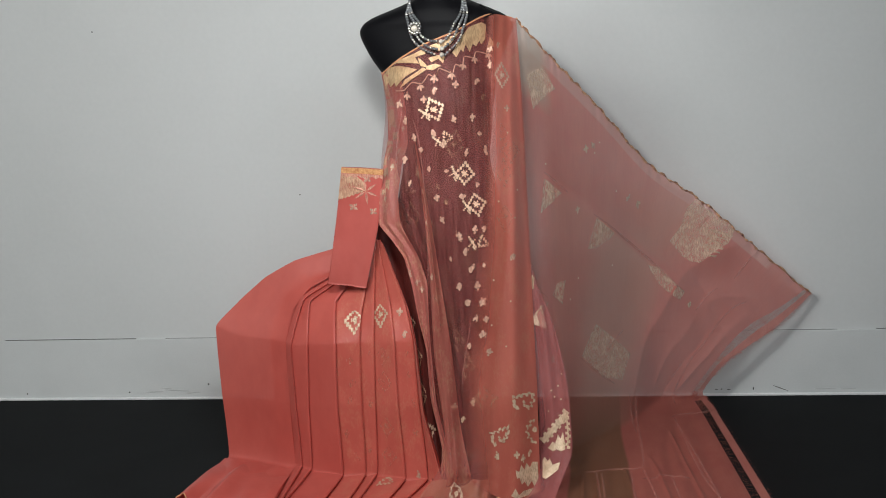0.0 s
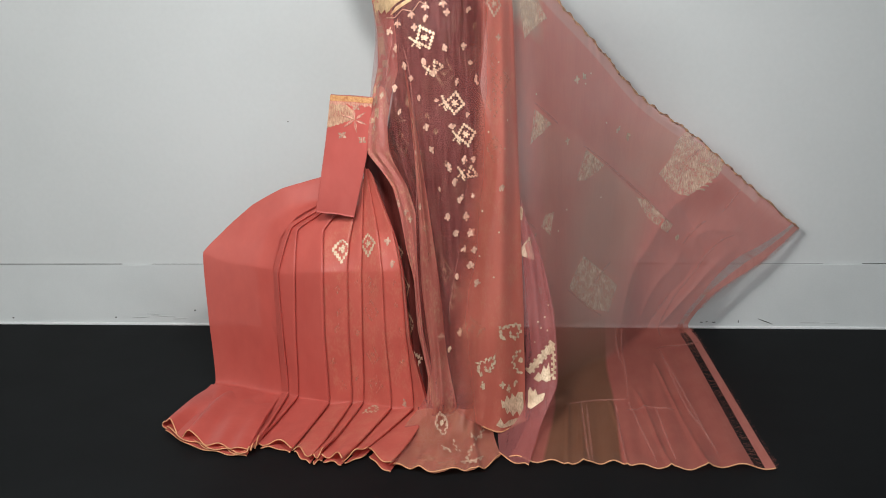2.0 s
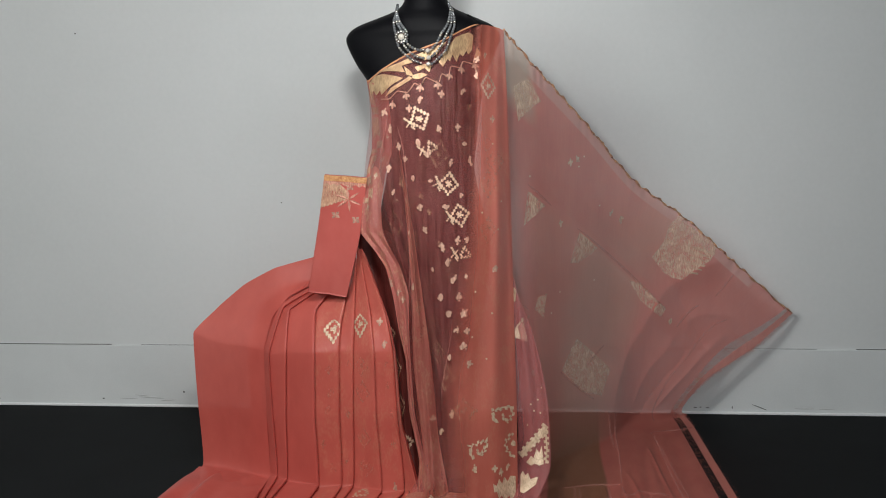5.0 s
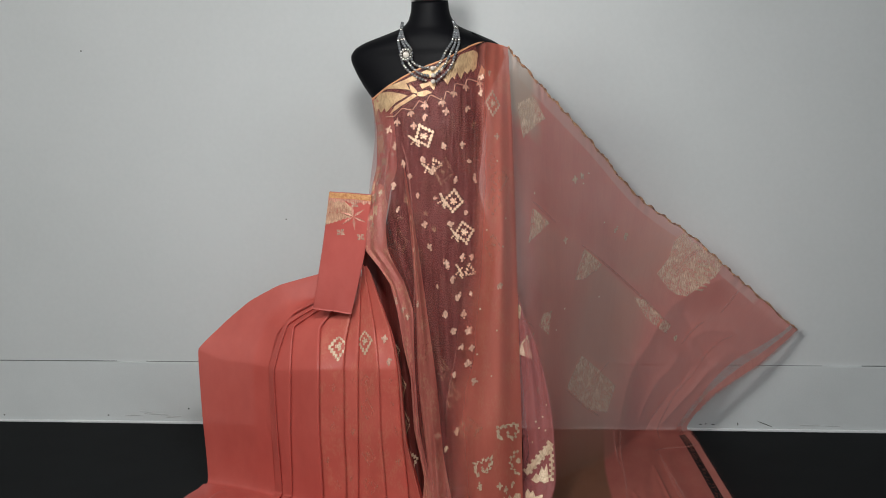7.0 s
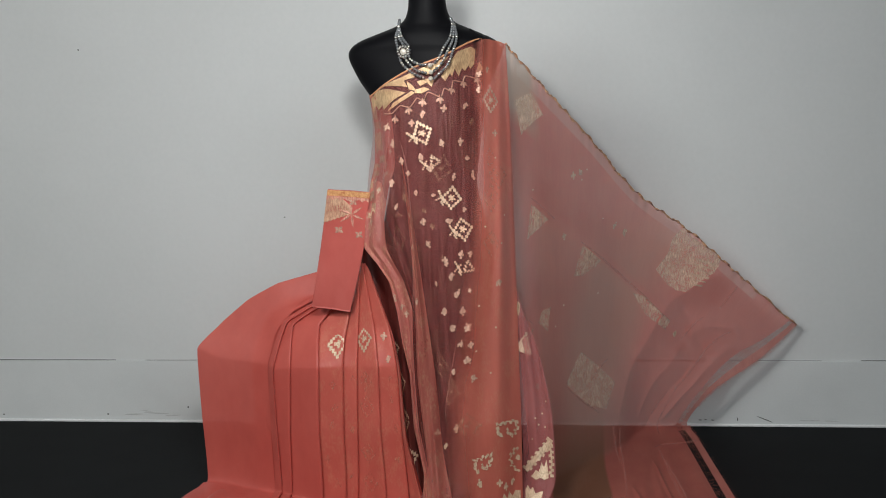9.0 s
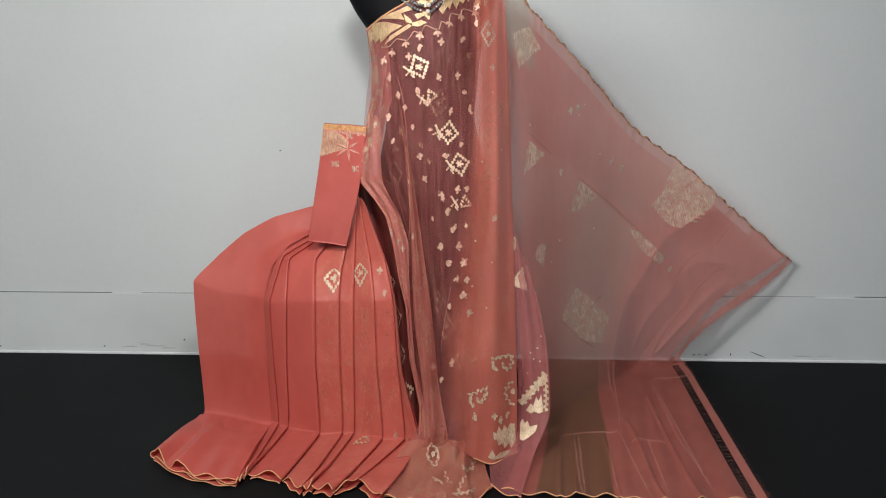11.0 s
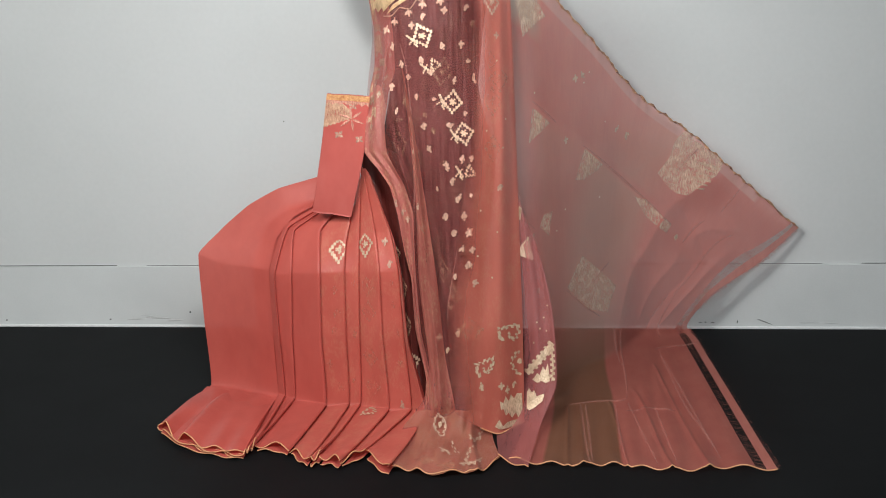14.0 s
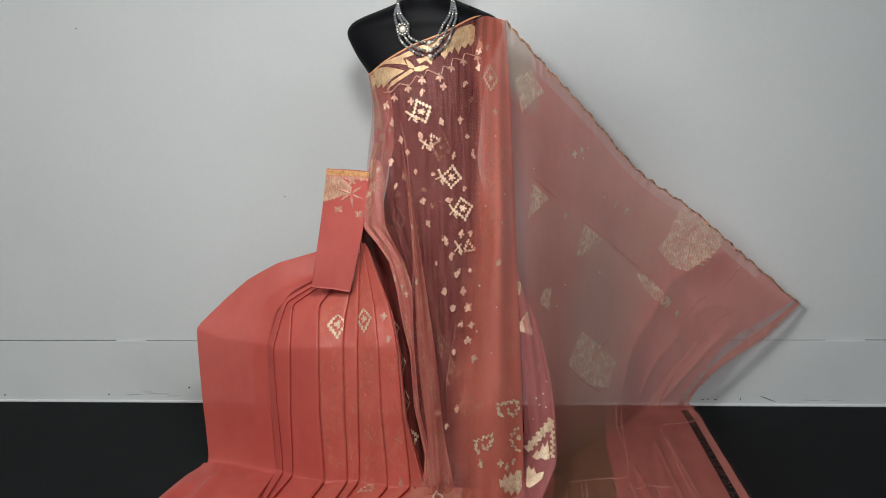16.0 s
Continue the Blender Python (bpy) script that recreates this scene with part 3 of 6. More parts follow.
CRISPNESS = {"panel": 0.16, "pallu": 0.3, "lapel": 0.2}


def on_sheet(key, u, v):
    g, folds = SHEETS[key]
    u, v = np.atleast_1d(np.asarray(u, float)), np.atleast_1d(np.asarray(v, float))
    p = smooth_surface(g, u, v, CRISPNESS.get(key, 0.4)) + folds(u, v)
    p[:, 2] = np.maximum(p[:, 2], 0.004)
    return p


PLEAT_PROFILE = ((0.0, 0.001), (0.12, 0.002), (0.3, 0.003), (0.5, 0.005), (0.72, 0.0075), (0.9, 0.0095), (1.0, 0.009), (1.015, 0.006), (0.97, 0.003), (0.85, 0.0015))


def on_pleat(k, u, v, lift):
    """Pleat k at u across it and v down it, raised by lift off its bed."""
    g = np.stack([PLEAT_LINES[k], PLEAT_LINES[k + 1]], 1)
    p = smooth_surface(g, np.clip(u, -0.05, 1.02), v, 0.16)
    lying = step(v, 0.74, 0.82)
    slope = 1 - step(v, 0.25, 0.42)
    p[:, 1] -= lift * (1 - lying) + 0.001 * k
    p[:, 2] += lift * (lying + 0.6 * slope) * 1.2
    p[:, 1] += step(v, 0.88, 1) * 0.010 * np.sin(u * 6 + k * 2.1)
    p[:, 2] += step(v, 0.9, 1) * 0.007 * (1 + np.sin(u * 7.5 + k * 1.7))
    p[:, 2] += lying * (1 - step(v, 0.84, 0.98)) * 0.008
    p[:, 2] = np.maximum(p[:, 2], 0.004)
    return p


def grid_faces(nu, nv):
    return [(j * nu + i, j * nu + i + 1, (j + 1) * nu + i + 1, (j + 1) * nu + i) for j in range(nv - 1) for i in range(nu - 1)]


def sheet_object(name, key, nu, nv, mat, parent, u0=0.0, u1=1.0, label="", top=0.0):
    """u0 and u1: the sheet's bounds across, or how they run as v goes down."""
    s, v = [a.ravel() for a in np.meshgrid(np.linspace(0, 1, nu), np.linspace(top, 1, nv))]
    lo, hi = [f(v) if callable(f) else f for f in (u0, u1)]
    u = lo + (hi - lo) * s
    return mesh_object(name, on_sheet(key, u, v), grid_faces(nu, nv), mat, parent, np.c_[u, v], label)


# ---- the room ----
WALL_Y = 4.247
TURNED = Matrix.Translation((0, WALL_Y, 0)) @ Matrix.Rotation(-0.0135, 4, "Z") @ Matrix.Translation((0, -WALL_Y, 0))
structure("floor", box_bm(-4.2, 4.2, -2.6, WALL_Y + 0.15, -0.05, 0.0), M_FLOOR, "black matt floor mat reaching up to the wall")
wall = structure("wall_north", box_bm(-4.2, 4.2, WALL_Y, WALL_Y + 0.1, 0.0, 2.8), M_WALL, "plain off-white painted wall behind the display")
wall.matrix_world = TURNED
structure("wall_south", box_bm(-4.2, 4.2, -2.7, -2.6, 0.0, 2.8), M_WALL, "plain off-white painted wall")
structure("wall_west", box_bm(-4.3, -4.2, -2.6, WALL_Y + 0.15, 0.0, 2.8), M_WALL, "plain off-white painted wall")
structure("wall_east", box_bm(4.2, 4.3, -2.6, WALL_Y + 0.15, 0.0, 2.8), M_WALL, "plain off-white painted wall")
structure("ceiling", box_bm(-4.2, 4.2, -2.6, WALL_Y + 0.15, 2.8, 2.9), M_WALL, "plain white ceiling")
board = structure("baseboard", box_bm(-4.2, 4.2, WALL_Y - 0.009, WALL_Y, 0.0, 0.2345, 0.002), M_BASE, "tall white painted baseboard with a scuffed foot")
board.matrix_world = TURNED
part("bead", box_bm(-4.2, 4.2, WALL_Y - 0.015, WALL_Y - 0.009, 0.0, 0.009, 0.0015), M_TRIM, board, "thin glossy white bead along the floor")
rng = random.Random(4)
x = -4.0
while x < 4.0:
    length = rng.uniform(0.15, 0.55)
    part("joint_gap", box_bm(x, x + length, WALL_Y - 0.0018, WALL_Y, 0.2355, 0.2355 + rng.uniform(0.0006, 0.0022)), M_SCUFF, board, "dark open joint above the board")
    x += length + rng.uniform(0.01, 0.14)


def scuff(x, z, w, h, tilt=0.0):
    bm = bmesh.new()
    bmesh.ops.create_icosphere(bm, subdivisions=2, radius=1)
    m = Matrix.Translation((x, WALL_Y - (0.0092 if z < 0.235 else 0.0004), z)) @ Matrix.Rotation(radians(-tilt), 4, "Y") @ Matrix.Diagonal((w / 2, 0.0012, h / 2, 1))
    bmesh.ops.transform(bm, matrix=m, verts=bm.verts)
    return bm


for sx, sz, sw, sh, tilt, dark in ((-2.186, 0.025, 0.0076, 0.0057, 0, 1), (-1.775, 0.029, 0.0076, 0.0057, 0, 1), (-1.463, 0.058, 0.0066, 0.0076, 0, 1), (-1.588, 0.035, 0.1045, 0.0057, -3, 0), (-1.676, 0.030, 0.0760, 0.0047, 2, 0), (-1.524, 0.026, 0.0646, 0.0057, 4, 0), (-1.627, 0.043, 0.0570, 0.0038, -6, 0), (0.398, 0.022, 0.0114, 0.0038, 0, 1), (0.416, 0.024, 0.0076, 0.0038, 0, 1), (0.441, 0.022, 0.0133, 0.0038, 0, 1), (0.526, 0.025, 0.0038, 0.0114, 0, 1), (0.619, 0.026, 0.0608, 0.0030, -22, 1), (0.772, 0.023, 0.0760, 0.0047, 0, 0), (0.848, 0.022, 0.0570, 0.0038, 0, 0), (-1.772, 1.373, 0.0057, 0.0057, 0, 1), (-1.058, 0.763, 0.0057, 0.0047, 0, 1)):
    part("scuff", scuff(sx, sz, sw, sh, tilt), M_SCUFF if dark else M_SMUDGE, board, "small grey scuff")


# ---- the dress form ----
def mannequin():
    # below the hips the black form is added, as shade behind the sheer cloth
    stations = ((1.500, 0.0, 0.053, 0.052), (1.470, 0.0, 0.056, 0.055), (1.445, 0.0, 0.065, 0.060), (1.428, 0.0, 0.082, 0.064),
                (1.415, 0.0, 0.112, 0.070), (1.400, 0.0, 0.155, 0.075), (1.385, 0.0, 0.196, 0.078), (1.370, 0.0, 0.222, 0.080),
                (1.350, 0.0, 0.236, 0.080), (1.325, -0.002, 0.233, 0.082), (1.270, -0.006, 0.206, 0.090), (1.210, -0.012, 0.168, 0.102),
                (1.140, -0.018, 0.152, 0.116), (1.060, -0.012, 0.142, 0.104), (0.960, 0.0, 0.130, 0.088), (0.860, 0.0, 0.150, 0.100),
                (0.760, 0.0, 0.172, 0.112), (0.640, 0.0, 0.166, 0.104), (0.420, 0.0, 0.130, 0.082), (0.120, 0.0, 0.105, 0.066),
                (0.050, 0.0, 0.110, 0.070), (0.030, 0.0, 0.150, 0.100), (0.002, 0.0, 0.155, 0.105))
    cx, cy, n = -0.441, 3.61, 40
    st = np.array(stations)
    s = np.linspace(0, 1, 90)
    ring = eased(st, s, 0.42)
    verts, faces, slots = [], [], []
    cap = ((1.500, 0.0545), (1.506, 0.057), (1.546, 0.056), (1.556, 0.052), (1.560, 0.030), (1.561, 0.001))
    rows = [(z, 0.0, r, r * 0.98) for z, r in reversed(cap)] + [tuple(r) for r in ring]
    for z, dy, w, dpt in rows:
        power = 0.86 if w > 0.12 and z > 1.2 else 1.0
        for k in range(n):
            a = 2 * math.pi * k / n
            c, q = math.cos(a), math.sin(a)
            bust = 0.022 * math.exp(-((z - 1.15) / 0.06) ** 2) * max(0.0, -q) * (math.exp(-((abs(c) - 0.45) / 0.25) ** 2))
            verts.append((cx + w * (1.0 - (0.1 * min(1.0, max(0.0, (w - 0.08) / 0.1)) if c > 0 and z > 1.2 else 0.0)) * math.copysign(abs(c) ** power, c), cy + dy + dpt * q - bust, z))
    for j in range(len(rows) - 1):
        for k in range(n):
            faces.append((j * n + k, (j + 1) * n + k, (j + 1) * n + (k + 1) % n, j * n + (k + 1) % n))
            slots.append(1 if j < len(cap) - 1 else 0)
    faces += [tuple(range(n)), tuple((len(rows) - 1) * n + k for k in range(n - 1, -1, -1))]
    slots += [1, 0]
    ob = mesh_object("mannequin", verts, faces, [M_BLACK, M_STEEL])
    ob.data.polygons.foreach_set("material_index", slots)
    return tagged(ob, "black headless dress form with a steel neck cap, lower body added as shade behind the cloth", "mannequin")


mannequin()

# ---- the saree ----
saree = thing("saree", "coral silk saree with gold motifs draped on a dress form", "saree", at=(-0.4, 3.5, 0))
saree.matrix_parent_inverse = Matrix()
ROOT = saree.location.copy()


def under(ob):
    """Keeps a child's world place beneath the saree."""
    if ob.parent is saree:
        ob.matrix_parent_inverse = Matrix.Translation(-ROOT)
    return ob


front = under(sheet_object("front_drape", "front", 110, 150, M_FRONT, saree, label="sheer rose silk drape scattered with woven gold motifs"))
inner = under(sheet_object("inner_layer", "inner", 30, 60, M_INNER, saree, label="inner layer darkened for the shade between the folds"))
lapel = under(sheet_object("left_fold", "lapel", 36, 140, M_LAPEL, saree, label="gathered pale rose fold"))
middle = under(sheet_object("middle_fold", "mid", 30, 100, M_MID, saree, label="pale rose fold with faded gold weave"))
over = under(sheet_object("shoulder_fold", "over", 50, 110, M_OVER, saree, label="layered coral fold hanging from the shoulder"))


def side_width(v):
    return 0.04 + 0.96 * step(v, 0.26, 0.44)


side = under(sheet_object("side_fold", "side", 36, 110, M_SIDE, saree, 0.0, side_width, label="mauve rose fold with large gold triangles", top=0.26))
panel = under(sheet_object("skirt_panel", "panel", 60, 120, M_SKIRT, saree, label="smooth coral silk skirt panel"))


def gap_start(v):
    return 1 - 0.060 * (0.32 + 0.68 * step(v, 0.0, 0.35))


def gap_end(v):
    return 1 - 0.030 * (0.38 + 0.62 * step(v, 0.0, 0.35))


pallu = under(sheet_object("pallu", "pallu", 170, 150, M_PALLU, saree, 0.0, gap_start, label="sheer dusty rose pallu spread out to the wall"))
pallu_end = under(sheet_object("pallu_end_strip", "pallu", 8, 150, M_END, saree, gap_end, 1.0, label="narrow woven strip at the end of the pallu"))

u, v = [a.ravel() for a in np.meshgrid(np.linspace(0, 1, 60), np.linspace(0.79, 0.995, 40))]
pool = on_sheet("front", u, v)
pool[:, 1] += 0.012 * (1 - step(v, 0.8, 0.9))
pool[:, 2] = np.maximum(pool[:, 2] - 0.006 * step(v, 0.8, 0.9) + 0.003 * np.sin(u * 19 + v * 30), 0.003)
under(mesh_object("pooled_layer", pool, grid_faces(60, 40), M_POOL, saree, np.c_[u, v], "salmon cloth layer pooled on the floor"))
pleats = []
for k in range(len(PLEAT_LINES) - 1):
    nv = 90
    prof = np.array(PLEAT_PROFILE)
    u, v = np.tile(prof[:, 0], nv), np.repeat(np.linspace(0, 1, nv), len(prof))
    pts = on_pleat(k, u, v, np.tile(prof[:, 1], nv))
    pleat = under(mesh_object("pleat", pts, grid_faces(len(prof), nv), M_SKIRT if k < 3 else M_PLEAT, saree, np.c_[u * 0.2 + k * 0.37, v]))
    pleats.append(pleat)
    uu = np.linspace(-0.02, 1.0, 24)
    edge = on_pleat(k, uu, np.ones(24), np.interp(uu, prof[:7, 0], prof[:7, 1]))
    under(tube("hem_border", edge, 0.0019, M_HEM, pleat, 5, "narrow ochre hem"))
    if k > 1:
        uu, vv = [a.ravel() for a in np.meshgrid(np.linspace(0.1, 0.95, 16), np.linspace(0.86, 1.0, 8))]
        p = on_pleat(k, uu, vv, 0 * uu)
        p[:, 1] -= 0.011 * step(vv, 0.86, 1.0) + 0.006 * np.sin(uu * 11 + k)
        p[:, 2] = 0.005 + 0.003 * (1 + np.sin(uu * 9 + k * 2.3)) * step(vv, 0.86, 1.0)
        tuck = under(mesh_object("under_fold", p, grid_faces(16, 8), M_SKIRT, saree, np.c_[uu * 0.2, vv]))
        under(tube("hem_border", p[-16:], 0.0019, M_HEM, tuck, 5, "narrow ochre hem"))


# the bed of cloth beneath the pleats, which closes the slits between them
s, v = [a.ravel() for a in np.meshgrid(np.linspace(0.0, 1.0, 60), np.linspace(0.0, 0.97, 70))]
lines = np.concatenate([PLEAT_LINES[:1] + np.array([-0.06, 0.035, 0.004]), PLEAT_LINES])
bed = smooth_surface(np.swapaxes(lines, 0, 1), s, v, 0.3)
bed[:, 1] += 0.007
bed[:, 2] = np.maximum(bed[:, 2] - 0.008 * (1 - step(v, 0.3, 0.5)) - 0.003 * step(v, 0.78, 0.82), 0.003)
under(mesh_object("pleat_lining", bed, grid_faces(60, 70), M_SKIRT, saree, np.c_[s, v], "shaded coral cloth under the pleats"))


def edge_tube(key, name, u, v, radius, mat, owner, label=""):
    return under(tube(name, on_sheet(key, u, v), radius, mat, owner, 6, label))


one = np.ones(160)
run = np.linspace(0, 1, 160)
edge_tube("front", "hem_border", run, one, 0.0021, M_HEM, front, "narrow ochre hem")
edge_tube("over", "hem_border", run[70:], one[70:], 0.0022, M_HEM, over, "narrow ochre hem")
edge_tube("side", "hem_border", run, one, 0.0019, M_HEM, side, "narrow ochre hem")
edge_tube("panel", "hem_border", run, one, 0.0019, M_HEM, panel, "narrow ochre hem")
edge_tube("pallu", "hem_border", run, one, 0.0021, M_HEM, pallu, "narrow ochre hem")
fine = np.linspace(0, 1, 500)
edge_tube("pallu", "top_border", fine, 0 * fine, 0.0030 + 0.0014 * np.sin(fine * 310 + 4 * np.sin(fine * 31)), M_EDGE, pallu, "crinkled ochre upper edge")
edge_tube("front", "neck_border", np.linspace(0, 0.98, 160), 0 * one, 0.0026, M_HEM, front, "ochre neckline edge")

# under-layers of the skirt panel's hem, folded back on themselves
for n, (lag, low) in enumerate(((0.012, 0.009), (0.026, 0.004), (0.02, 0.013))):
    u, v = [a.ravel() for a in np.meshgrid(np.linspace(0.0, 1.0, 60), np.linspace(0.88, 1.0, 10))]
    p = on_sheet("panel", u, v)
    p[:, 2] = low + 0.002 * np.sin(u * 21 + n * 2) + 0.002
    p[:, 1] -= (lag - 0.014) * 1.0 + 0.006 * np.sin(u * 17 + n * 1.9)
    fold = under(mesh_object("under_fold", p, grid_faces(60, 10), M_SKIRT, saree, np.c_[u, v]))
    under(tube("hem_border", p[-60:], 0.0019, M_HEM, fold, 5, "narrow ochre hem"))
u = np.linspace(0, 1, 14)
loop = np.stack([on_sheet("panel", np.full(14, 0.004), np.linspace(0.88, 1.0, 14))] * 9, 1)
for k in range(9):
    a = math.pi * (0.5 + k / 8)
    grow = np.linspace(0.15, 1.0, 14)
    loop[:, k, 0] += 0.016 * grow * math.cos(a)
    loop[:, k, 2] = np.maximum(loop[:, k, 2] - 0.012 * grow + 0.012 * grow * math.sin(a), 0.003)
fold = under(mesh_object("rolled_edge", loop.reshape(-1, 3), grid_faces(9, 14), M_SKIRT, saree, [(k / 9, j / 14) for j in range(14) for k in range(9)]))
under(tube("hem_border", loop[-1], 0.0019, M_HEM, fold, 5, "narrow ochre hem"))

under(tube("shoulder_pin", eased(PIN, np.linspace(0, 1, 12), 0.5), np.linspace(0.0035, 0.0012, 12), M_BLACK, saree, 6, "small black pin at the shoulder"))

# loose warp threads across the unwoven gap and the frayed end
rng = random.Random(11)
verts, faces = [], []
for key, a, b, count, slack in (("gap", gap_start, gap_end, 900, 0.004), ("fray", None, None, 700, 0.02)):
    for i in range(count):
        v = (i + rng.random()) / count
        if key == "fray" and 0.5 < v < 0.66:
            continue
        p0 = on_sheet("pallu", a(v) if a else 1.0, v)[0]
        p1 = on_sheet("pallu", b(v) if b else 1.0, min(1, max(0, v + rng.uniform(-slack, slack))))[0]
        if key == "fray":
            away = p0 - on_sheet("pallu", 0.985, v)[0]
            away /= np.linalg.norm(away)
            p1 = p0 + away * rng.uniform(0.002, 0.012) + np.array([0, rng.uniform(-0.004, 0.004), rng.uniform(-0.002, 0.004)])
            p1[2] = max(p1[2], 0.003)
        w = np.array([0.0, 0.0, 0.00035]) if v < 0.7 else np.array([0.0, 0.00035, 0.0])
        if i % 3 == 2 and key == "gap":
            continue
        n = len(verts)
        verts += [p0 - w, p0 + w, p1 + w, p1 - w]
        faces.append((n, n + 1, n + 2, n + 3))
threads = under(mesh_object("loose_threads", verts, faces, M_LAPEL, saree, [(0.5, 0.5)] * len(verts), "loose unwoven rose threads and frayed end"))
threads["kind"] = "stuff"


# ---- woven motifs ----
def motif(name, key, u, v, polys, mat, owner, angle=0.0, label="", raise_by=0.0022):
    e = 1e-3
    here = (lambda a, b: on_pleat(int(key), np.atleast_1d(a), np.atleast_1d(b), np.interp(a, [p[0] for p in PLEAT_PROFILE[:7]], [p[1] for p in PLEAT_PROFILE[:7]]))) if key.isdigit() else (lambda a, b: on_sheet(key, a, b))
    eu, ev = (e if u < 0.99 else -e), (e if v < 0.99 else -e)
    p, pu, pv = here(u, v)[0], here(u + eu, v)[0], here(u, v + ev)[0]
    au, av = (pu - p) / eu, (pv - p) / ev
    normal = np.cross(au, av)
    normal /= np.linalg.norm(normal)
    if normal @ np.array([0, -1.0, 0.6]) < 0:
        normal = -normal
    down = av / np.linalg.norm(av)
    across = np.cross(normal, down)
    if across @ au < 0:
        across = -across
    ca, sa = math.cos(radians(angle)), math.sin(radians(angle))
    inverse = np.linalg.pinv(np.stack([au, av], 1))
    verts, faces = [], []
    for poly in polys:
        ab = np.array(poly, float)
        flat = np.outer(ab[:, 0] * ca - ab[:, 1] * sa, across) + np.outer(ab[:, 0] * sa + ab[:, 1] * ca, down)
        duv = flat @ inverse.T
        q = here(np.clip(u + duv[:, 0], 0, 1), np.clip(v + duv[:, 1], 0, 1))
        n = len(verts)
        verts += list(q + normal * raise_by)
        faces.append(tuple(range(n, n + len(poly))))
    ob = mesh_object(name, verts, faces, mat, owner, label=label, smooth=False)
    return under(ob)


def cell(x, y, w, h=None):
    h = h or w
    return [(x - w / 2, y - h / 2), (x + w / 2, y - h / 2), (x + w / 2, y + h / 2), (x - w / 2, y + h / 2)]


def disc(x, y, r, n=9):
    return [(x + r * math.cos(2 * math.pi * k / n), y + r * math.sin(2 * math.pi * k / n)) for k in range(n)]


def diamond(size, steps=4, tall=1.2):
    """A closed ring of stepped blocks round a small rosette."""
    r = random.Random(round(size * 1e5) + steps)
    c = size / (2 * steps + 1)
    polys = []
    for i in range(-steps, steps + 1):
        j = steps - abs(i)
        for s in {j, -j}:
            polys.append(cell(i * c, s * c * tall + r.uniform(-0.1, 0.1) * c, c * r.uniform(1.0, 1.3), c * r.uniform(1.05, 1.35) * tall))
    polys.append(disc(r.uniform(-0.1, 0.1) * c, 0, c * 1.05, 8))
    for k in range(6):
        a = 2 * math.pi * k / 6 + r.random()
        polys.append(disc(math.cos(a) * c * 1.35, math.sin(a) * c * 1.4, c * r.uniform(0.35, 0.55), 5))
    return polys


def sprig(size):
    """Two slim crossing leaf bars at a diamond's corner."""
    c = size / 9
    polys = [cell(-5.6 * c + k * 0.45 * c, -2.6 * c + k * 0.95 * c, c * 0.95, c * 0.9) for k in range(6)]
    polys += [cell(-6.2 * c + k * 0.75 * c, 1.3 * c - k * 0.55 * c, c * 0.7, c * 0.65) for k in range(5)]
    polys += [cell(-4.4 * c + k * 0.4 * c, 2.0 * c + k * 0.7 * c, c * 0.7, c * 0.7) for k in range(3)]
    return polys


def flower(size, seed=0):
    r = random.Random(seed)
    c = size * 0.43
    polys = []
    for k, (px, py) in enumerate(((0, -0.58), (0.46, -0.1), (0.1, 0.55), (-0.45, 0.05))):
        if r.random() < 0.12:
            continue
        x, y, w = c * (px + r.uniform(-0.2, 0.2)), c * 1.15 * (py + r.uniform(-0.2, 0.2)), c * r.uniform(0.26, 0.46)
        t0 = r.uniform(0, 1)
        polys.append([(x + w * r.uniform(0.75, 1.15) * math.cos(t0 + q * 1.047), y + w * 1.15 * r.uniform(0.75, 1.15) * math.sin(t0 + q * 1.047)) for q in range(6)])
    polys.append(cell(r.uniform(-0.12, 0.12) * c, 0, c * 0.75, c * 1.0))
    return polys


def leaf_spray(size):
    """Three small leaves hanging from one stalk."""
    polys = []
    for a, long in ((-48, 0.48), (0, 0.56), (48, 0.48)):
        ca, sa = math.cos(radians(a)), math.sin(radians(a))
        leaf = ((0, -0.05), (0.13, 0.45), (0.06, 1.0), (-0.06, 1.0), (-0.13, 0.45))
        polys.append([(size * (x * ca + y * long * sa), size * (y * long * ca - x * sa) - size * 0.2) for x, y in leaf])
    polys.append(cell(0, -0.3 * size, 0.1 * size, 0.3 * size))
    return polys


def stepped_triangle(size, fill=False, n=7):
    r = random.Random(round(size * 1e4) + n)
    c = size / n
    polys = []
    for j in range(n):
        half = j * 0.5
        if fill:
            polys.append(cell(0, (j - n / 2) * c, (2 * half + r.uniform(0.3, 1.2)) * c, c * 1.02))
        else:
            zig = 0.45 * c * (-1) ** j
            polys += [cell(-half * c + zig, (j - n / 2) * c, c * r.uniform(0.9, 1.5), c * 0.95), cell(half * c + zig, (j - n / 2) * c, c * r.uniform(0.9, 1.5), c * 0.95)]
    if not fill:
        polys += [cell((i - n / 2 + 0.5) * c, n / 2 * c + 0.4 * c * (-1) ** i, c * 0.95, c * 0.9) for i in range(n)]
    return polys


def block(w, h, teeth=6, seed=0):
    """A solid woven block of narrow bars with stepped upper teeth."""
    r = random.Random(seed)
    polys, n = [], teeth * 4
    for k in range(n):
        x = (k + 0.5) / n * w - w / 2
        tooth = abs(((k / 4) % 1) - 0.5) * 0.5
        for j in range(4):
            y0, y1 = -h / 2 + h * tooth * 0.6, h / 2
            polys.append(cell(x, y0 + (y1 - y0) * (j + 0.5) / 4, w / n * (0.9 if k % 4 else 0.72), (y1 - y0) / 4 * 1.02))
    return polys


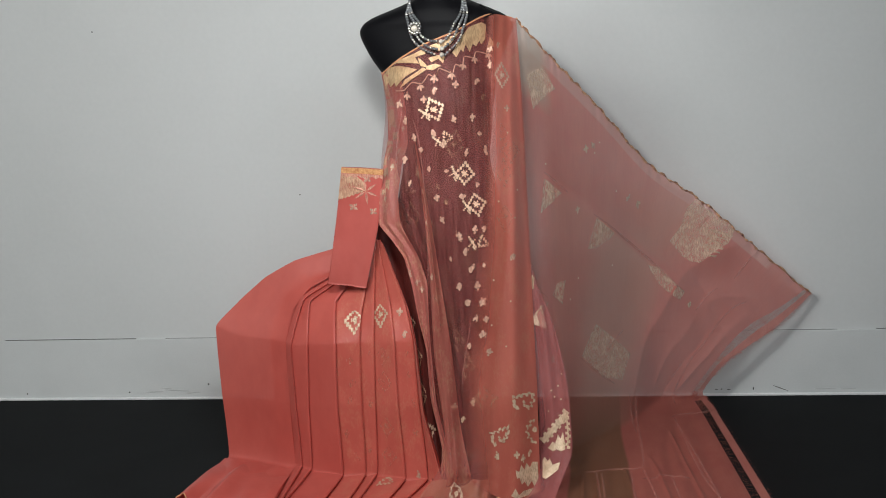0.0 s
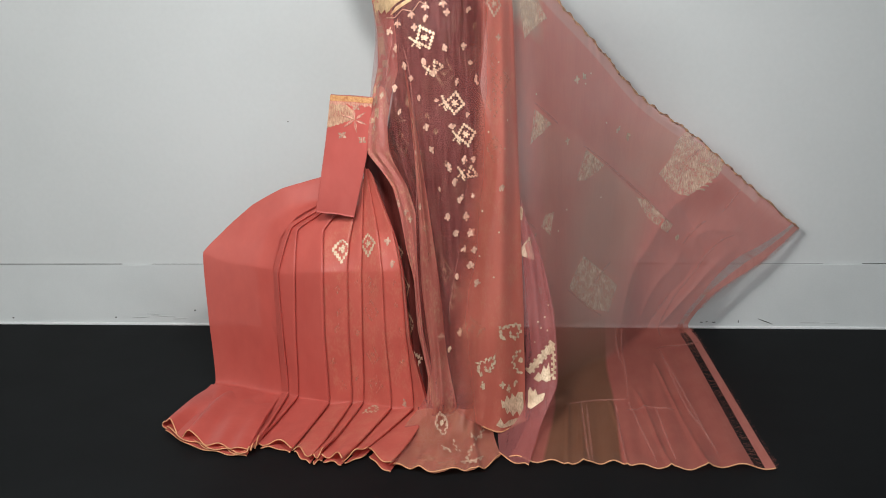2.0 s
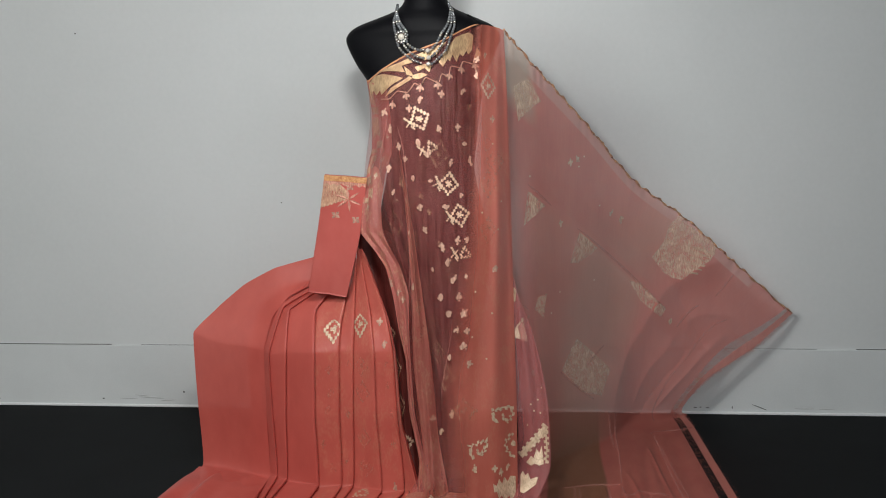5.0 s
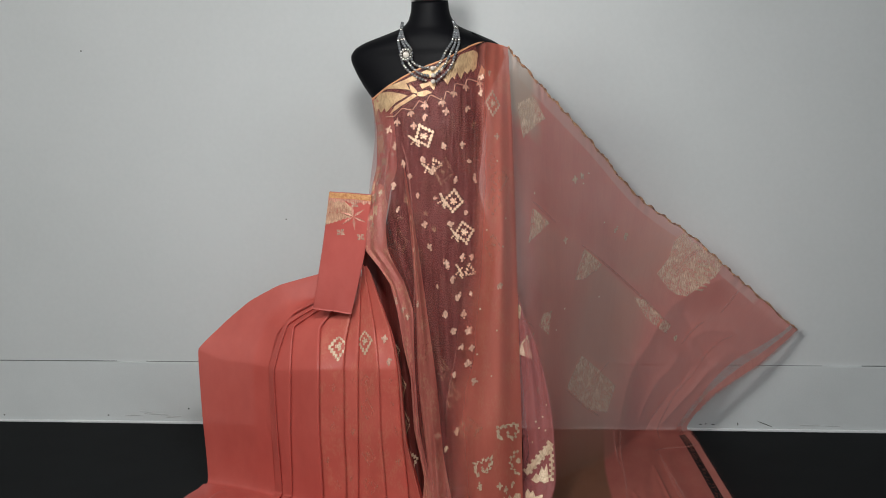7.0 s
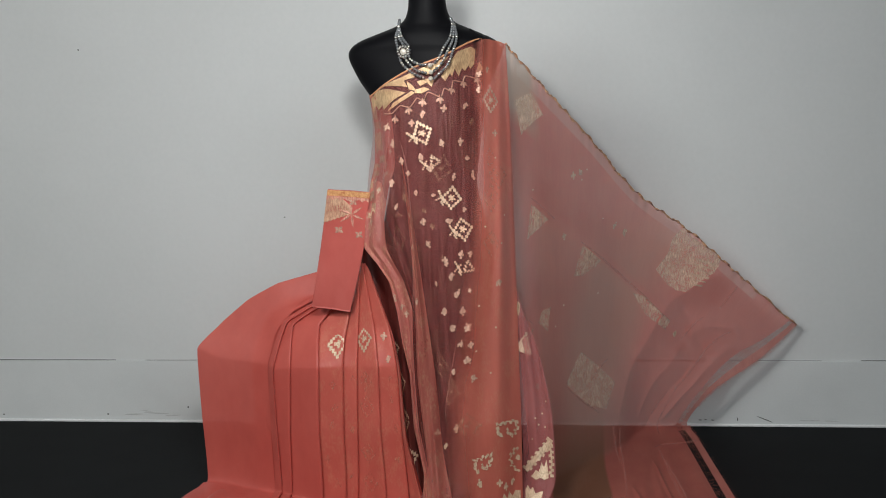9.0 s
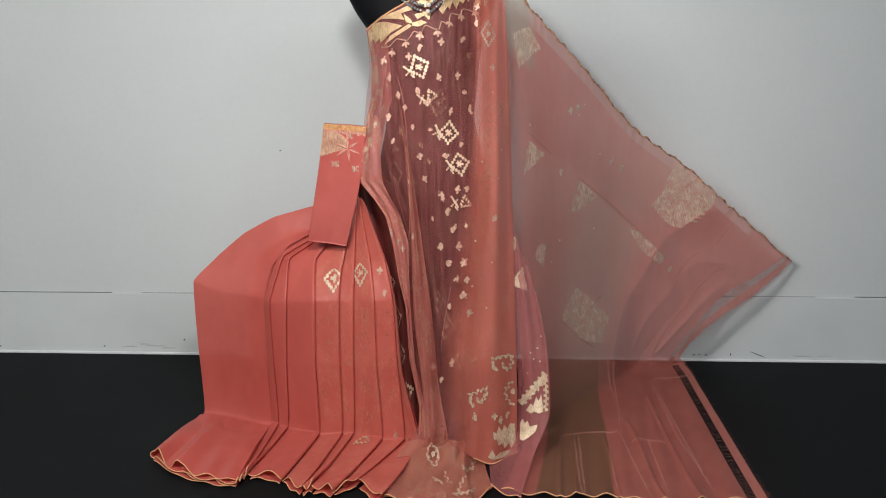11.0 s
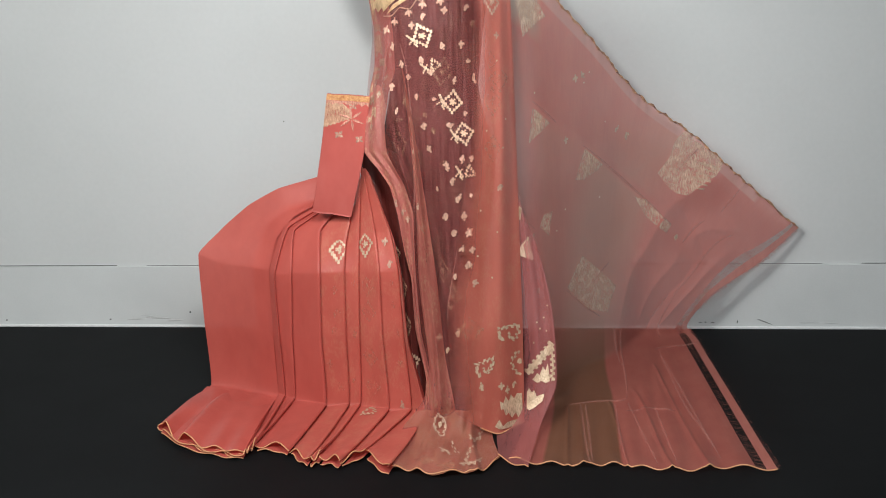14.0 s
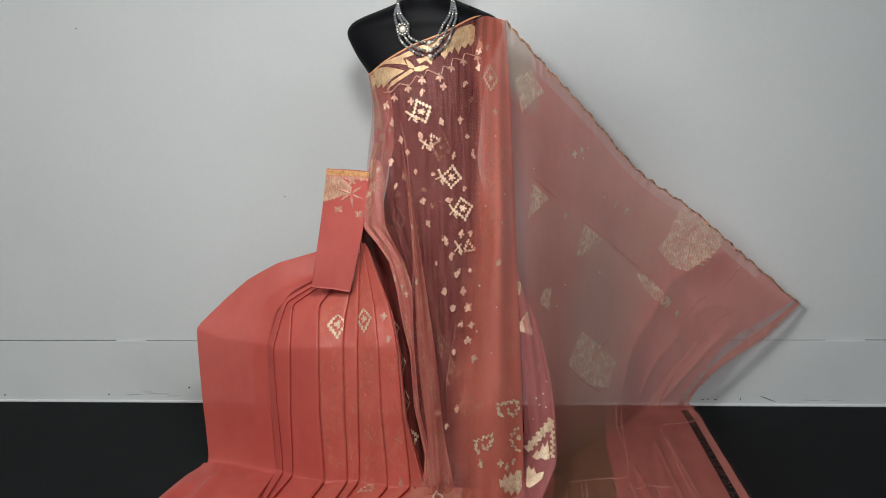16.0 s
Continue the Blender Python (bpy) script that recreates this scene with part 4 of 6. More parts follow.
def woven_shape(name, key, outline, mat, owner, label="pale gold woven neckline leaf"):
    """A flat woven figure whose outline is given across and down the sheet."""
    uv = np.array(outline, float)
    bm = bmesh.new()
    bm.faces.new([bm.verts.new((a, b, 0)) for a, b in uv])
    bmesh.ops.triangulate(bm, faces=bm.faces[:])
    bmesh.ops.subdivide_edges(bm, edges=bm.edges[:], cuts=2, use_grid_fill=True)
    bm.verts.index_update()
    flat = np.array([v.co[:2] for v in bm.verts])
    faces = [[v.index for v in f.verts] for f in bm.faces]
    bm.free()
    p = on_sheet(key, flat[:, 0], flat[:, 1]) + np.array([0, -0.0025, 0.0012])
    return under(mesh_object(name, p, faces, mat, owner, smooth=False, label=label))


def crease_highlight(key, line, radius, owner):
    """A pressed fold's highlight: a fine raised ridge of paler silk along the sheet."""
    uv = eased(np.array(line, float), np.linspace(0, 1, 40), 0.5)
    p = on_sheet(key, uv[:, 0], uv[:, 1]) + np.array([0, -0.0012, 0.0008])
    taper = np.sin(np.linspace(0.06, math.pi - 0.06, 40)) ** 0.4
    return under(tube("crease_highlight", p, radius * taper, M_HIGHLIGHT, owner, 5, "pale ridge laid along a pressed fold as its highlight"))


for n, (u, v, s, a) in enumerate(((0.425, 0.13, 0.059, -20), (0.688, 0.31, 0.056, -8), (0.613, 0.2525, 0.056, 5),)):
    motif("diamond_motif", "front", u, v, diamond(s) + sprig(s), M_GOLD, front, a, "stepped pale gold diamond")
for n, (u, v, s, a) in enumerate(((0.494, 0.185, 0.056, -30), (0.713, 0.3625, 0.059, -4),)):
    motif("half_diamond_motif", "front", u, v, sprig(s) + stepped_triangle(s * 0.5), M_GOLD, front, a, "stepped pale gold half diamond")
for n, (u, v, s, a) in enumerate(((0.544, 0.2, 0.065, 10), (0.256, 0.3225, 0.065, 5), (0.431, 0.5275, 0.056, 0), (0.019, 0.6325, 0.053, 0),)):
    motif("faded_diamond_motif", "front", u, v, diamond(s), M_DULL, front, a, "dull gold diamond showing through the cloth")
for n, (u, v, s, a) in enumerate(((0.575, 0.0875, 0.025, 5), (0.713, 0.09, 0.026, 24), (0.244, 0.1525, 0.025, -15), (0.544, 0.1525, 0.025, -10), (0.675, 0.15, 0.025, 9), (0.413, 0.18, 0.026, -16), (0.475, 0.2, 0.025, 5), (0.719, 0.1825, 0.023, 15), (0.625, 0.215, 0.023, 8), (0.763, 0.2125, 0.028, 0), (0.338, 0.21, 0.023, 11), (0.244, 0.225, 0.026, 9), (0.388, 0.2425, 0.023, -5), (0.3, 0.1875, 0.025, -20), (0.7, 0.2725, 0.023, 0), (0.588, 0.2975, 0.026, 9), (0.663, 0.3475, 0.028, 22), (0.731, 0.345, 0.023, 23),)):
    motif("flower_motif", "front", u, v, flower(s, n), M_ROSEGOLD, front, a, "small rose-gold woven flower")
for n, (u, v, s, a) in enumerate(((0.363, 0.1075, 0.025, -3), (0.438, 0.0925, 0.026, 6),)):
    motif("flower_motif", "front", u, v, flower(s, n), M_ROSEGOLD, front, a, "small rose-gold woven flower")
for n, (u, v, s, a) in enumerate(((0.619, 0.115, 0.023, 4), (0.75, 0.115, 0.025, -6), (0.319, 0.25, 0.029, -25), (0.438, 0.275, 0.023, -10), (0.369, 0.3375, 0.023, -15), (0.481, 0.305, 0.025, 9), (0.525, 0.3525, 0.023, 5), (0.275, 0.285, 0.029, 16),)):
    motif("faded_flower_motif", "front", u, v, flower(s, n), M_DULL, front, a, "faint woven flower")
for n, (u, v, s, a) in enumerate(((0.544, 0.355, 0.023, -5), (0.581, 0.3775, 0.029, 1), (0.619, 0.4025, 0.028, 21), (0.65, 0.435, 0.029, 11), (0.688, 0.4625, 0.028, -19), (0.506, 0.4325, 0.023, -5), (0.562, 0.465, 0.023, -10),)):
    motif("flower_motif", "front", u, v, flower(s, n), M_ROSEGOLD, front, a, "small rose-gold woven flower")
for n, (u, v, s, a) in enumerate(((0.281, 0.6375, 0.026, 9), (0.363, 0.6575, 0.025, 19), (0.513, 0.63, 0.026, 3),)):
    motif("flower_motif", "front", u, v, flower(s, n), M_GOLD, front, a, "small pale gold woven flower")
for n, (u, v, a) in enumerate(((0.196, 0.113, 20), (0.263, 0.097, 5), (0.350, 0.083, -8), (0.446, 0.073, 10), (0.554, 0.073, -5), (0.633, 0.063, 12), (0.708, 0.060, 0), (0.796, 0.060, -10), (0.875, 0.050, 8))):
    motif("vine_flower", "front", u, v, leaf_spray(0.031), M_ROSEGOLD, front, a, "rose-gold leaf spray on a woven vine")
for n, (u, v, s, a) in enumerate(((0.225, 0.0775, 0.022, 14), (0.431, 0.07, 0.022, -2), (0.188, 0.1075, 0.025, -9),)):
    motif("vine_flower", "over", u, v, flower(s, n), M_ROSEGOLD, over, a, "")
for n, (u, v, s, a) in enumerate(((0.506, 0.1325, 0.062, 0),)):
    motif("diamond_motif", "over", u, v, diamond(s), M_ROSEGOLD, over, a, "rose-gold diamond")
for n, (u, v, s, a) in enumerate(((0.594, 0.2075, 0.023, -5), (0.638, 0.4925, 0.026, 20), (0.138, 0.5975, 0.020, -15), (0.288, 0.6425, 0.025, -19), (0.394, 0.6975, 0.026, 21), (0.062, 0.6775, 0.023, 3), (0.3, 0.6, 0.023, -7),)):
    motif("flower_motif", "over", u, v, flower(s, n), M_ROSEGOLD, over, a, "small rose-gold woven flower")
for n, (u, v, s, a) in enumerate(((0.056, 0.7375, 0.062, 0), (0.344, 0.83, 0.065, 0), (0.469, 0.34, 0.068, 0), (0.625, 0.2975, 0.062, 0), (0.463, 0.2625, 0.046, 0), (0.488, 0.4325, 0.062, 0),)):
    motif("faded_diamond_motif", "over", u, v, diamond(s), M_DULL, over, a, "faint woven diamond")
for n, (u, v, s, a) in enumerate(((0.706, 0.92, 0.025, -10), (0.863, 0.9225, 0.025, 11), (0.456, 0.925, 0.025, -15), (0.781, 0.9275, 0.026, 5),)):
    motif("vine_flower", "over", u, v, flower(s, n), M_GOLD, over, a, "")
for n, (u, v, s, a) in enumerate(((1.0, 0.19, 0.022, -25), (0.475, 0.6075, 0.022, 10), (0.0, 0.58, 0.028, -14), (0.4, 0.32, 0.022, -1), (0.7, 0.6325, 0.022, 15), (0.425, 0.21, 0.028, 21), (0.294, 0.2625, 0.022, 5),)):
    motif("flower_motif", "lapel", u, v, flower(s, n), M_ROSEGOLD, lapel, a, "small rose-gold woven flower")
for n, (u, v, s, a) in enumerate(((0.763, 0.27, 0.068, 0),)):
    motif("diamond_motif", "3", u, v, diamond(s), M_GOLD, pleats[3], a, "stepped pale gold diamond")
for n, (u, v, s, a) in enumerate(((0.363, 0.27, 0.062, 0),)):
    motif("diamond_motif", "5", u, v, diamond(s), M_GOLD, pleats[5], a, "stepped pale gold diamond")
for n, (u, v, s, a) in enumerate(((0.675, 0.4475, 0.022, 0), (0.625, 0.59, 0.026, -13), (0.494, 0.7125, 0.023, 24),)):
    motif("faded_flower_motif", "4", u, v, flower(s, n), M_DULL, pleats[4], a, "faint woven flower")
for n, (u, v, s, a) in enumerate(((0.575, 0.465, 0.031, -5), (0.613, 0.52, 0.037, 21), (0.519, 0.5675, 0.033, 19), (0.263, 0.68, 0.031, 15), (0.688, 0.725, 0.031, -25),)):
    motif("faded_flower_motif", "3", u, v, flower(s, n), M_DULL, pleats[3], a, "faint woven flower")
for n, (u, v, s, a) in enumerate(((0.406, 0.455, 0.053, 0), (0.444, 0.52, 0.059, 0), (0.438, 0.665, 0.056, 0), (0.469, 0.7225, 0.056, 0),)):
    motif("faded_diamond_motif", "5", u, v, diamond(s), M_DULL, pleats[5], a, "faint woven diamond")
for n, (u, v, s, a) in enumerate(((0.425, 0.8225, 0.046, 0),)):
    motif("zigzag_motif", "5", u, v, stepped_triangle(s), M_GOLD, pleats[5], a, "stepped gold zigzag")
for n, (u, v, s, a) in enumerate(((0.575, 0.26, 0.029, 13), (0.6, 0.35, 0.028, 4), (0.588, 0.765, 0.025, -17),)):
    motif("flower_motif", "6", u, v, flower(s, n), M_ROSEGOLD, pleats[6], a, "small rose-gold woven flower")
for n, (u, v, s, a) in enumerate(((0.575, 0.4475, 0.025, -5), (0.638, 0.5025, 0.028, -13), (0.725, 0.59, 0.025, -25), (0.65, 0.675, 0.031, 1),)):
    motif("faded_flower_motif", "6", u, v, flower(s, n), M_DULL, pleats[6], a, "faint woven flower")
for n, (u, v, s, a) in enumerate(((0.269, 0.39, 0.053, 0), (0.363, 0.7775, 0.062, 0),)):
    motif("diamond_motif", "inner", u, v, diamond(s), M_GOLD, inner, a, "stepped gold diamond")
for n, (u, v, s, a) in enumerate(((0.338, 0.515, 0.056, 0), (0.35, 0.6375, 0.056, 0),)):
    motif("faded_diamond_motif", "inner", u, v, diamond(s), M_CORNER, inner, a, "faint woven diamond")
for n, (u, v, s, a) in enumerate(((0.169, 0.3475, 0.040, 10),)):
    motif("sprig_motif", "side", u, v, block(s * 0.4, s, 1), M_GOLD, side, a, "pale gold bar")
for n, (u, v, s, a) in enumerate(((0.419, 0.41, 0.062, 25),)):
    motif("faded_triangle_motif", "side", u, v, stepped_triangle(s, True, 10), M_TISSUE, side, a, "dull gold triangle")
def tissue_patch(name, outline, label, mat=M_FAINT):
    return woven_shape(name, "pallu", outline, mat, pallu, label)


tissue_patch("tissue_triangle", outline=[(0.104, 0.26), (0.121, 0.26), (0.117, 0.283), (0.188, 0.267), (0.142, 0.287), (0.079, 0.307)], label="dull gold woven triangle")
tissue_patch("tissue_triangle", outline=[(0.329, 0.27), (0.35, 0.27), (0.358, 0.293), (0.375, 0.27), (0.408, 0.27), (0.388, 0.29), (0.338, 0.32), (0.296, 0.33), (0.308, 0.307)], label="dull gold woven triangle")
tissue_patch("tissue_block", outline=[(0.633, 0.107), (0.629, 0.06), (0.646, 0.0), (0.683, 0.017), (0.746, 0.0), (0.775, 0.0), (0.779, 0.06), (0.762, 0.1), (0.738, 0.16), (0.704, 0.18), (0.671, 0.183), (0.617, 0.167)], label="large dull gold tissue block")
tissue_patch("tissue_bar", outline=[(0.554, 0.277), (0.6, 0.263), (0.717, 0.273), (0.708, 0.297), (0.613, 0.297)], label="dull gold tissue bar")
tissue_patch("tissue_triangle", outline=[(0.142, 0.413), (0.192, 0.403), (0.167, 0.44), (0.117, 0.43)], label="dull gold woven triangle")
tissue_patch("tissue_bar", outline=[(0.092, 0.437), (0.025, 0.46), (0.0, 0.46), (0.008, 0.447)], label="dull gold tissue bar")
tissue_patch("tissue_block", outline=[(0.25, 0.493), (0.333, 0.457), (0.421, 0.467), (0.512, 0.48), (0.462, 0.52), (0.362, 0.517)], label="dull gold tissue block")
tissue_patch("tissue_block", outline=[(0.042, 0.09), (0.125, 0.047), (0.175, 0.067), (0.067, 0.137)], label="pale gold tissue block")
for tooth in [[(0.717, 0.063), (0.779, 0.03), (0.779, 0.037), (0.721, 0.07)], [(0.721, 0.077), (0.775, 0.05), (0.779, 0.053), (0.721, 0.083)], [(0.725, 0.09), (0.775, 0.067), (0.775, 0.07), (0.725, 0.097)], [(0.725, 0.107), (0.775, 0.08), (0.775, 0.087), (0.729, 0.11)], [(0.729, 0.12), (0.771, 0.097), (0.775, 0.1), (0.729, 0.123)], [(0.733, 0.133), (0.771, 0.11), (0.771, 0.117), (0.733, 0.137)]]:
    tissue_patch("tissue_bar", tooth, "bright gold tooth of the tissue block", M_TISSUE)
for n, (u, v, s, a) in enumerate(((0.281, 0.13, 0.029, -14), (0.481, 0.14, 0.031, -20), (0.444, 0.1475, 0.025, 20), (0.306, 0.11, 0.026, -25), (0.25, 0.2775, 0.025, 0), (0.744, 0.2925, 0.025, 10), (0.081, 0.495, 0.025, -25),)):
    motif("faded_flower_motif", "pallu", u, v, flower(s, n), M_TISSUE, pallu, a, "faint woven flower")
for n, (u, v, s, a) in enumerate(((0.331, 0.09, 0.006, 0), (0.312, 0.1225, 0.006, 0), (0.4, 0.1625, 0.006, 0), (0.488, 0.1325, 0.006, 0), (0.244, 0.28, 0.006, 0), (0.113, 0.235, 0.006, 0), (0.138, 0.2725, 0.006, 0), (0.206, 0.4325, 0.006, 0), (0.25, 0.39, 0.006, 0), (0.3, 0.47, 0.006, 0), (0.406, 0.33, 0.006, 0),)):
    motif("gold_dot", "pallu", u, v, [disc(0, 0, s / 2, 6)], M_GOLD, pallu, a, "tiny woven gold dot")
for n, (u, v, s, a) in enumerate(((0.869, 0.5, 0.006, 0), (0.694, 0.53, 0.006, 0), (0.544, 0.5525, 0.006, 0), (0.331, 0.585, 0.006, 0), (0.75, 0.56, 0.006, 0), (0.469, 0.5375, 0.006, 0),)):
    motif("gold_dot", "side", u, v, [disc(0, 0, s / 2, 6)], M_GOLD, side, a, "tiny woven gold dot")
woven_shape("neck_leaf", "front", [(0.013, 0.013), (0.092, 0.003), (0.204, 0.02), (0.338, 0.047), (0.258, 0.053), (0.204, 0.063), (0.167, 0.07), (0.15, 0.057), (0.104, 0.067), (0.071, 0.05), (0.025, 0.057)], M_NECK, front)
woven_shape("neck_leaf", "front", [(0.037, 0.0), (0.2, 0.003), (0.321, 0.01), (0.4, 0.01), (0.412, 0.023), (0.333, 0.02), (0.354, 0.037), (0.254, 0.02), (0.171, 0.007)], M_NECK, front)
woven_shape("neck_leaf", "front", [(0.404, 0.047), (0.467, 0.047), (0.5, 0.053), (0.446, 0.057), (0.4, 0.053)], M_NECK, front)
woven_shape("neck_leaf", "front", [(0.35, 0.023), (0.396, 0.04), (0.412, 0.05), (0.362, 0.043)], M_NECK, front)
woven_shape("neck_leaf", "front", [(0.379, 0.047), (0.4, 0.053), (0.3, 0.063), (0.204, 0.077), (0.25, 0.06)], M_NECK, front)
woven_shape("neck_leaf", "front", [(0.425, 0.033), (0.487, 0.033), (0.529, 0.04), (0.512, 0.05), (0.487, 0.04), (0.442, 0.043)], M_NECK, front)
woven_shape("neck_leaf", "front", [(0.421, 0.01), (0.6, 0.007), (0.637, 0.007), (0.562, 0.023), (0.492, 0.027)], M_NECK, front)
woven_shape("neck_leaf", "front", [(0.575, 0.037), (0.633, 0.02), (0.683, 0.007), (0.758, 0.01), (0.787, 0.017), (0.779, 0.037), (0.754, 0.043), (0.742, 0.037), (0.721, 0.043), (0.704, 0.037), (0.683, 0.047), (0.662, 0.033), (0.646, 0.043), (0.633, 0.037), (0.6, 0.047), (0.583, 0.04)], M_NECK, front)
woven_shape("neck_leaf", "front", [(0.796, 0.047), (0.829, 0.023), (0.867, 0.033), (0.875, 0.04), (0.838, 0.047), (0.804, 0.053)], M_NECK, front)
VINE = np.array([(0.167, 0.08), (0.242, 0.083), (0.296, 0.07), (0.358, 0.077), (0.412, 0.063), (0.454, 0.07), (0.487, 0.057), (0.562, 0.07), (0.588, 0.057), (0.633, 0.063), (0.65, 0.05), (0.704, 0.057), (0.721, 0.05), (0.783, 0.057), (0.796, 0.047), (0.85, 0.05)])
under(tube("vine_stem", on_sheet("front", *eased(VINE, np.linspace(0, 1, 90), 0.25).T) + np.array([0, -0.002, 0.001]), 0.0016, M_ROSEGOLD, front, 5, "woven rose-gold vine stem"))
for n, (u, v, s, a) in enumerate(((0.5, 0.435, 0.022, -21), (0.55, 0.465, 0.022, -12), (0.613, 0.405, 0.019, 5), (0.55, 0.36, 0.020, 9), (0.444, 0.3325, 0.025, -19), (0.463, 0.3875, 0.019, 0), (0.425, 0.2975, 0.025, 1), (0.494, 0.2475, 0.019, 10), (0.269, 0.2675, 0.019, 15),)):
    motif("flower_motif", "front", u, v, flower(s, n), M_ROSEGOLD, front, a, "small rose-gold woven flower")
for n, (u, v, s, a) in enumerate(((0.206, 0.565, 0.023, 12), (0.094, 0.6, 0.017, 20), (0.25, 0.6425, 0.022, -2), (0.163, 0.505, 0.017, -13), (0.656, 0.4925, 0.020, -7), (0.375, 0.695, 0.017, -9),)):
    motif("flower_motif", "over", u, v, flower(s, n), M_ROSEGOLD, over, a, "small rose-gold woven flower")
for n, (u, v, s, a) in enumerate(((0.581, 0.2625, 0.006, 0), (0.363, 0.4, 0.006, 0), (0.675, 0.4325, 0.006, 0), (0.375, 0.5275, 0.006, 0), (0.625, 0.5625, 0.006, 0), (0.575, 0.6825, 0.006, 0), (0.394, 0.6175, 0.006, 0), (0.738, 0.375, 0.006, 0),)):
    motif("gold_dot", "over", u, v, [disc(0, 0, s / 2, 6)], M_GOLD, over, a, "tiny woven gold dot")
crease_highlight("pallu", [(0.213, 0.79), (0.363, 0.79), (0.513, 0.8175)], 0.0042, pallu)
crease_highlight("pallu", [(0.519, 0.8175), (0.55, 0.67), (0.55, 0.55)], 0.0042, pallu)
crease_highlight("pallu", [(0.506, 0.855), (0.756, 0.905)], 0.0042, pallu)
crease_highlight("pallu", [(0.788, 0.7525), (0.906, 0.79), (0.988, 0.7925)], 0.0042, pallu)
crease_highlight("pallu", [(0.269, 0.8), (0.281, 0.9), (0.294, 1.0)], 0.0042, pallu)
crease_highlight("pallu", [(0.294, 0.8025), (0.3, 0.9025), (0.306, 1.0)], 0.0042, pallu)
crease_highlight("pallu", [(0.45, 0.8175), (0.45, 0.9025), (0.463, 0.9825)], 0.0042, pallu)
crease_highlight("pallu", [(0.806, 0.775), (0.812, 0.9), (0.844, 0.9425), (0.856, 0.98)], 0.0042, pallu)
crease_highlight("pallu", [(0.519, 0.835), (0.562, 0.91), (0.606, 0.9825)], 0.0042, pallu)
crease_highlight("pallu", [(0.656, 0.8825), (0.688, 0.9825)], 0.0042, pallu)
crease_highlight("pallu", [(0.806, 0.8075), (0.838, 0.9125), (0.85, 0.9625)], 0.0042, pallu)
crease_highlight("pallu", [(0.319, 0.2675), (0.513, 0.2625), (0.713, 0.2725)], 0.0042, pallu)
crease_highlight("pallu", [(0.244, 0.495), (0.325, 0.51), (0.419, 0.525)], 0.0042, pallu)
crease_highlight("pallu", [(0.106, 0.25), (0.213, 0.26)], 0.0042, pallu)
crease_highlight("pallu", [(0.756, 0.5375), (0.788, 0.46)], 0.0042, pallu)
crease_highlight("pallu", [(0.775, 0.295), (0.825, 0.2)], 0.0042, pallu)
crease_highlight("pallu", [(0.85, 0.1325), (0.85, 0.0425)], 0.0042, pallu)
crease_highlight("pallu", [(0.388, 0.485), (0.469, 0.45)], 0.0042, pallu)
crease_highlight("pallu", [(0.669, 0.1325), (0.7, 0.0275)], 0.0042, pallu)
crease_highlight("pallu", [(0.844, 0.685), (0.812, 0.4625), (0.863, 0.3125), (0.906, 0.1725)], 0.0042, pallu)
crease_highlight("pallu", [(0.506, 0.545), (0.537, 0.67)], 0.0042, pallu)
woven_shape("woven_band", "side", [(0.204, 0.7), (0.242, 0.69), (0.275, 0.693), (0.317, 0.683), (0.283, 0.68), (0.333, 0.67), (0.367, 0.673), (0.425, 0.667), (0.388, 0.66), (0.45, 0.653), (0.487, 0.657), (0.554, 0.65), (0.521, 0.647), (0.588, 0.64), (0.625, 0.647), (0.688, 0.637), (0.65, 0.633), (0.717, 0.627), (0.758, 0.63), (0.821, 0.62), (0.779, 0.617), (0.842, 0.61), (0.883, 0.613), (0.95, 0.603), (0.908, 0.6), (0.967, 0.593), (0.796, 0.583), (0.733, 0.59), (0.775, 0.593), (0.717, 0.6), (0.675, 0.597), (0.613, 0.6), (0.654, 0.603), (0.596, 0.61), (0.558, 0.607), (0.487, 0.61), (0.533, 0.617), (0.458, 0.62), (0.421, 0.617), (0.354, 0.627), (0.396, 0.63), (0.329, 0.64), (0.292, 0.637), (0.237, 0.647), (0.275, 0.65), (0.225, 0.66), (0.188, 0.657), (0.142, 0.667), (0.179, 0.67), (0.138, 0.68), (0.1, 0.677), (0.058, 0.683)], M_GOLD, side, "slanting pale gold stepped band")
woven_shape("woven_edge", "side", [(0.833, 0.607), (0.838, 0.613), (0.783, 0.613), (0.783, 0.627), (0.842, 0.623), (0.842, 0.637), (0.787, 0.637), (0.787, 0.647), (0.842, 0.647), (0.846, 0.657), (0.787, 0.657), (0.783, 0.667), (0.842, 0.667), (0.829, 0.677), (0.771, 0.677), (0.762, 0.687), (0.821, 0.687), (0.812, 0.697), (0.754, 0.697), (0.742, 0.71), (0.804, 0.707), (0.8, 0.72), (0.921, 0.717), (0.921, 0.707), (0.858, 0.707), (0.862, 0.697), (0.925, 0.697), (0.933, 0.687), (0.871, 0.687), (0.879, 0.677), (0.946, 0.677), (0.954, 0.667), (0.892, 0.667), (0.9, 0.653), (0.958, 0.653), (0.954, 0.643), (0.9, 0.643), (0.896, 0.633), (0.954, 0.633), (0.95, 0.623), (0.892, 0.623), (0.887, 0.613), (0.946, 0.613), (0.946, 0.603)], M_GOLD, side, "slanting pale gold stepped band")
woven_shape("woven_triangle", "side", [(0.287, 0.713), (0.388, 0.687), (0.446, 0.697), (0.554, 0.663), (0.613, 0.683), (0.713, 0.657), (0.754, 0.723), (0.613, 0.733), (0.479, 0.72), (0.404, 0.727)], M_GOLD, side, "stepped pale gold triangle")
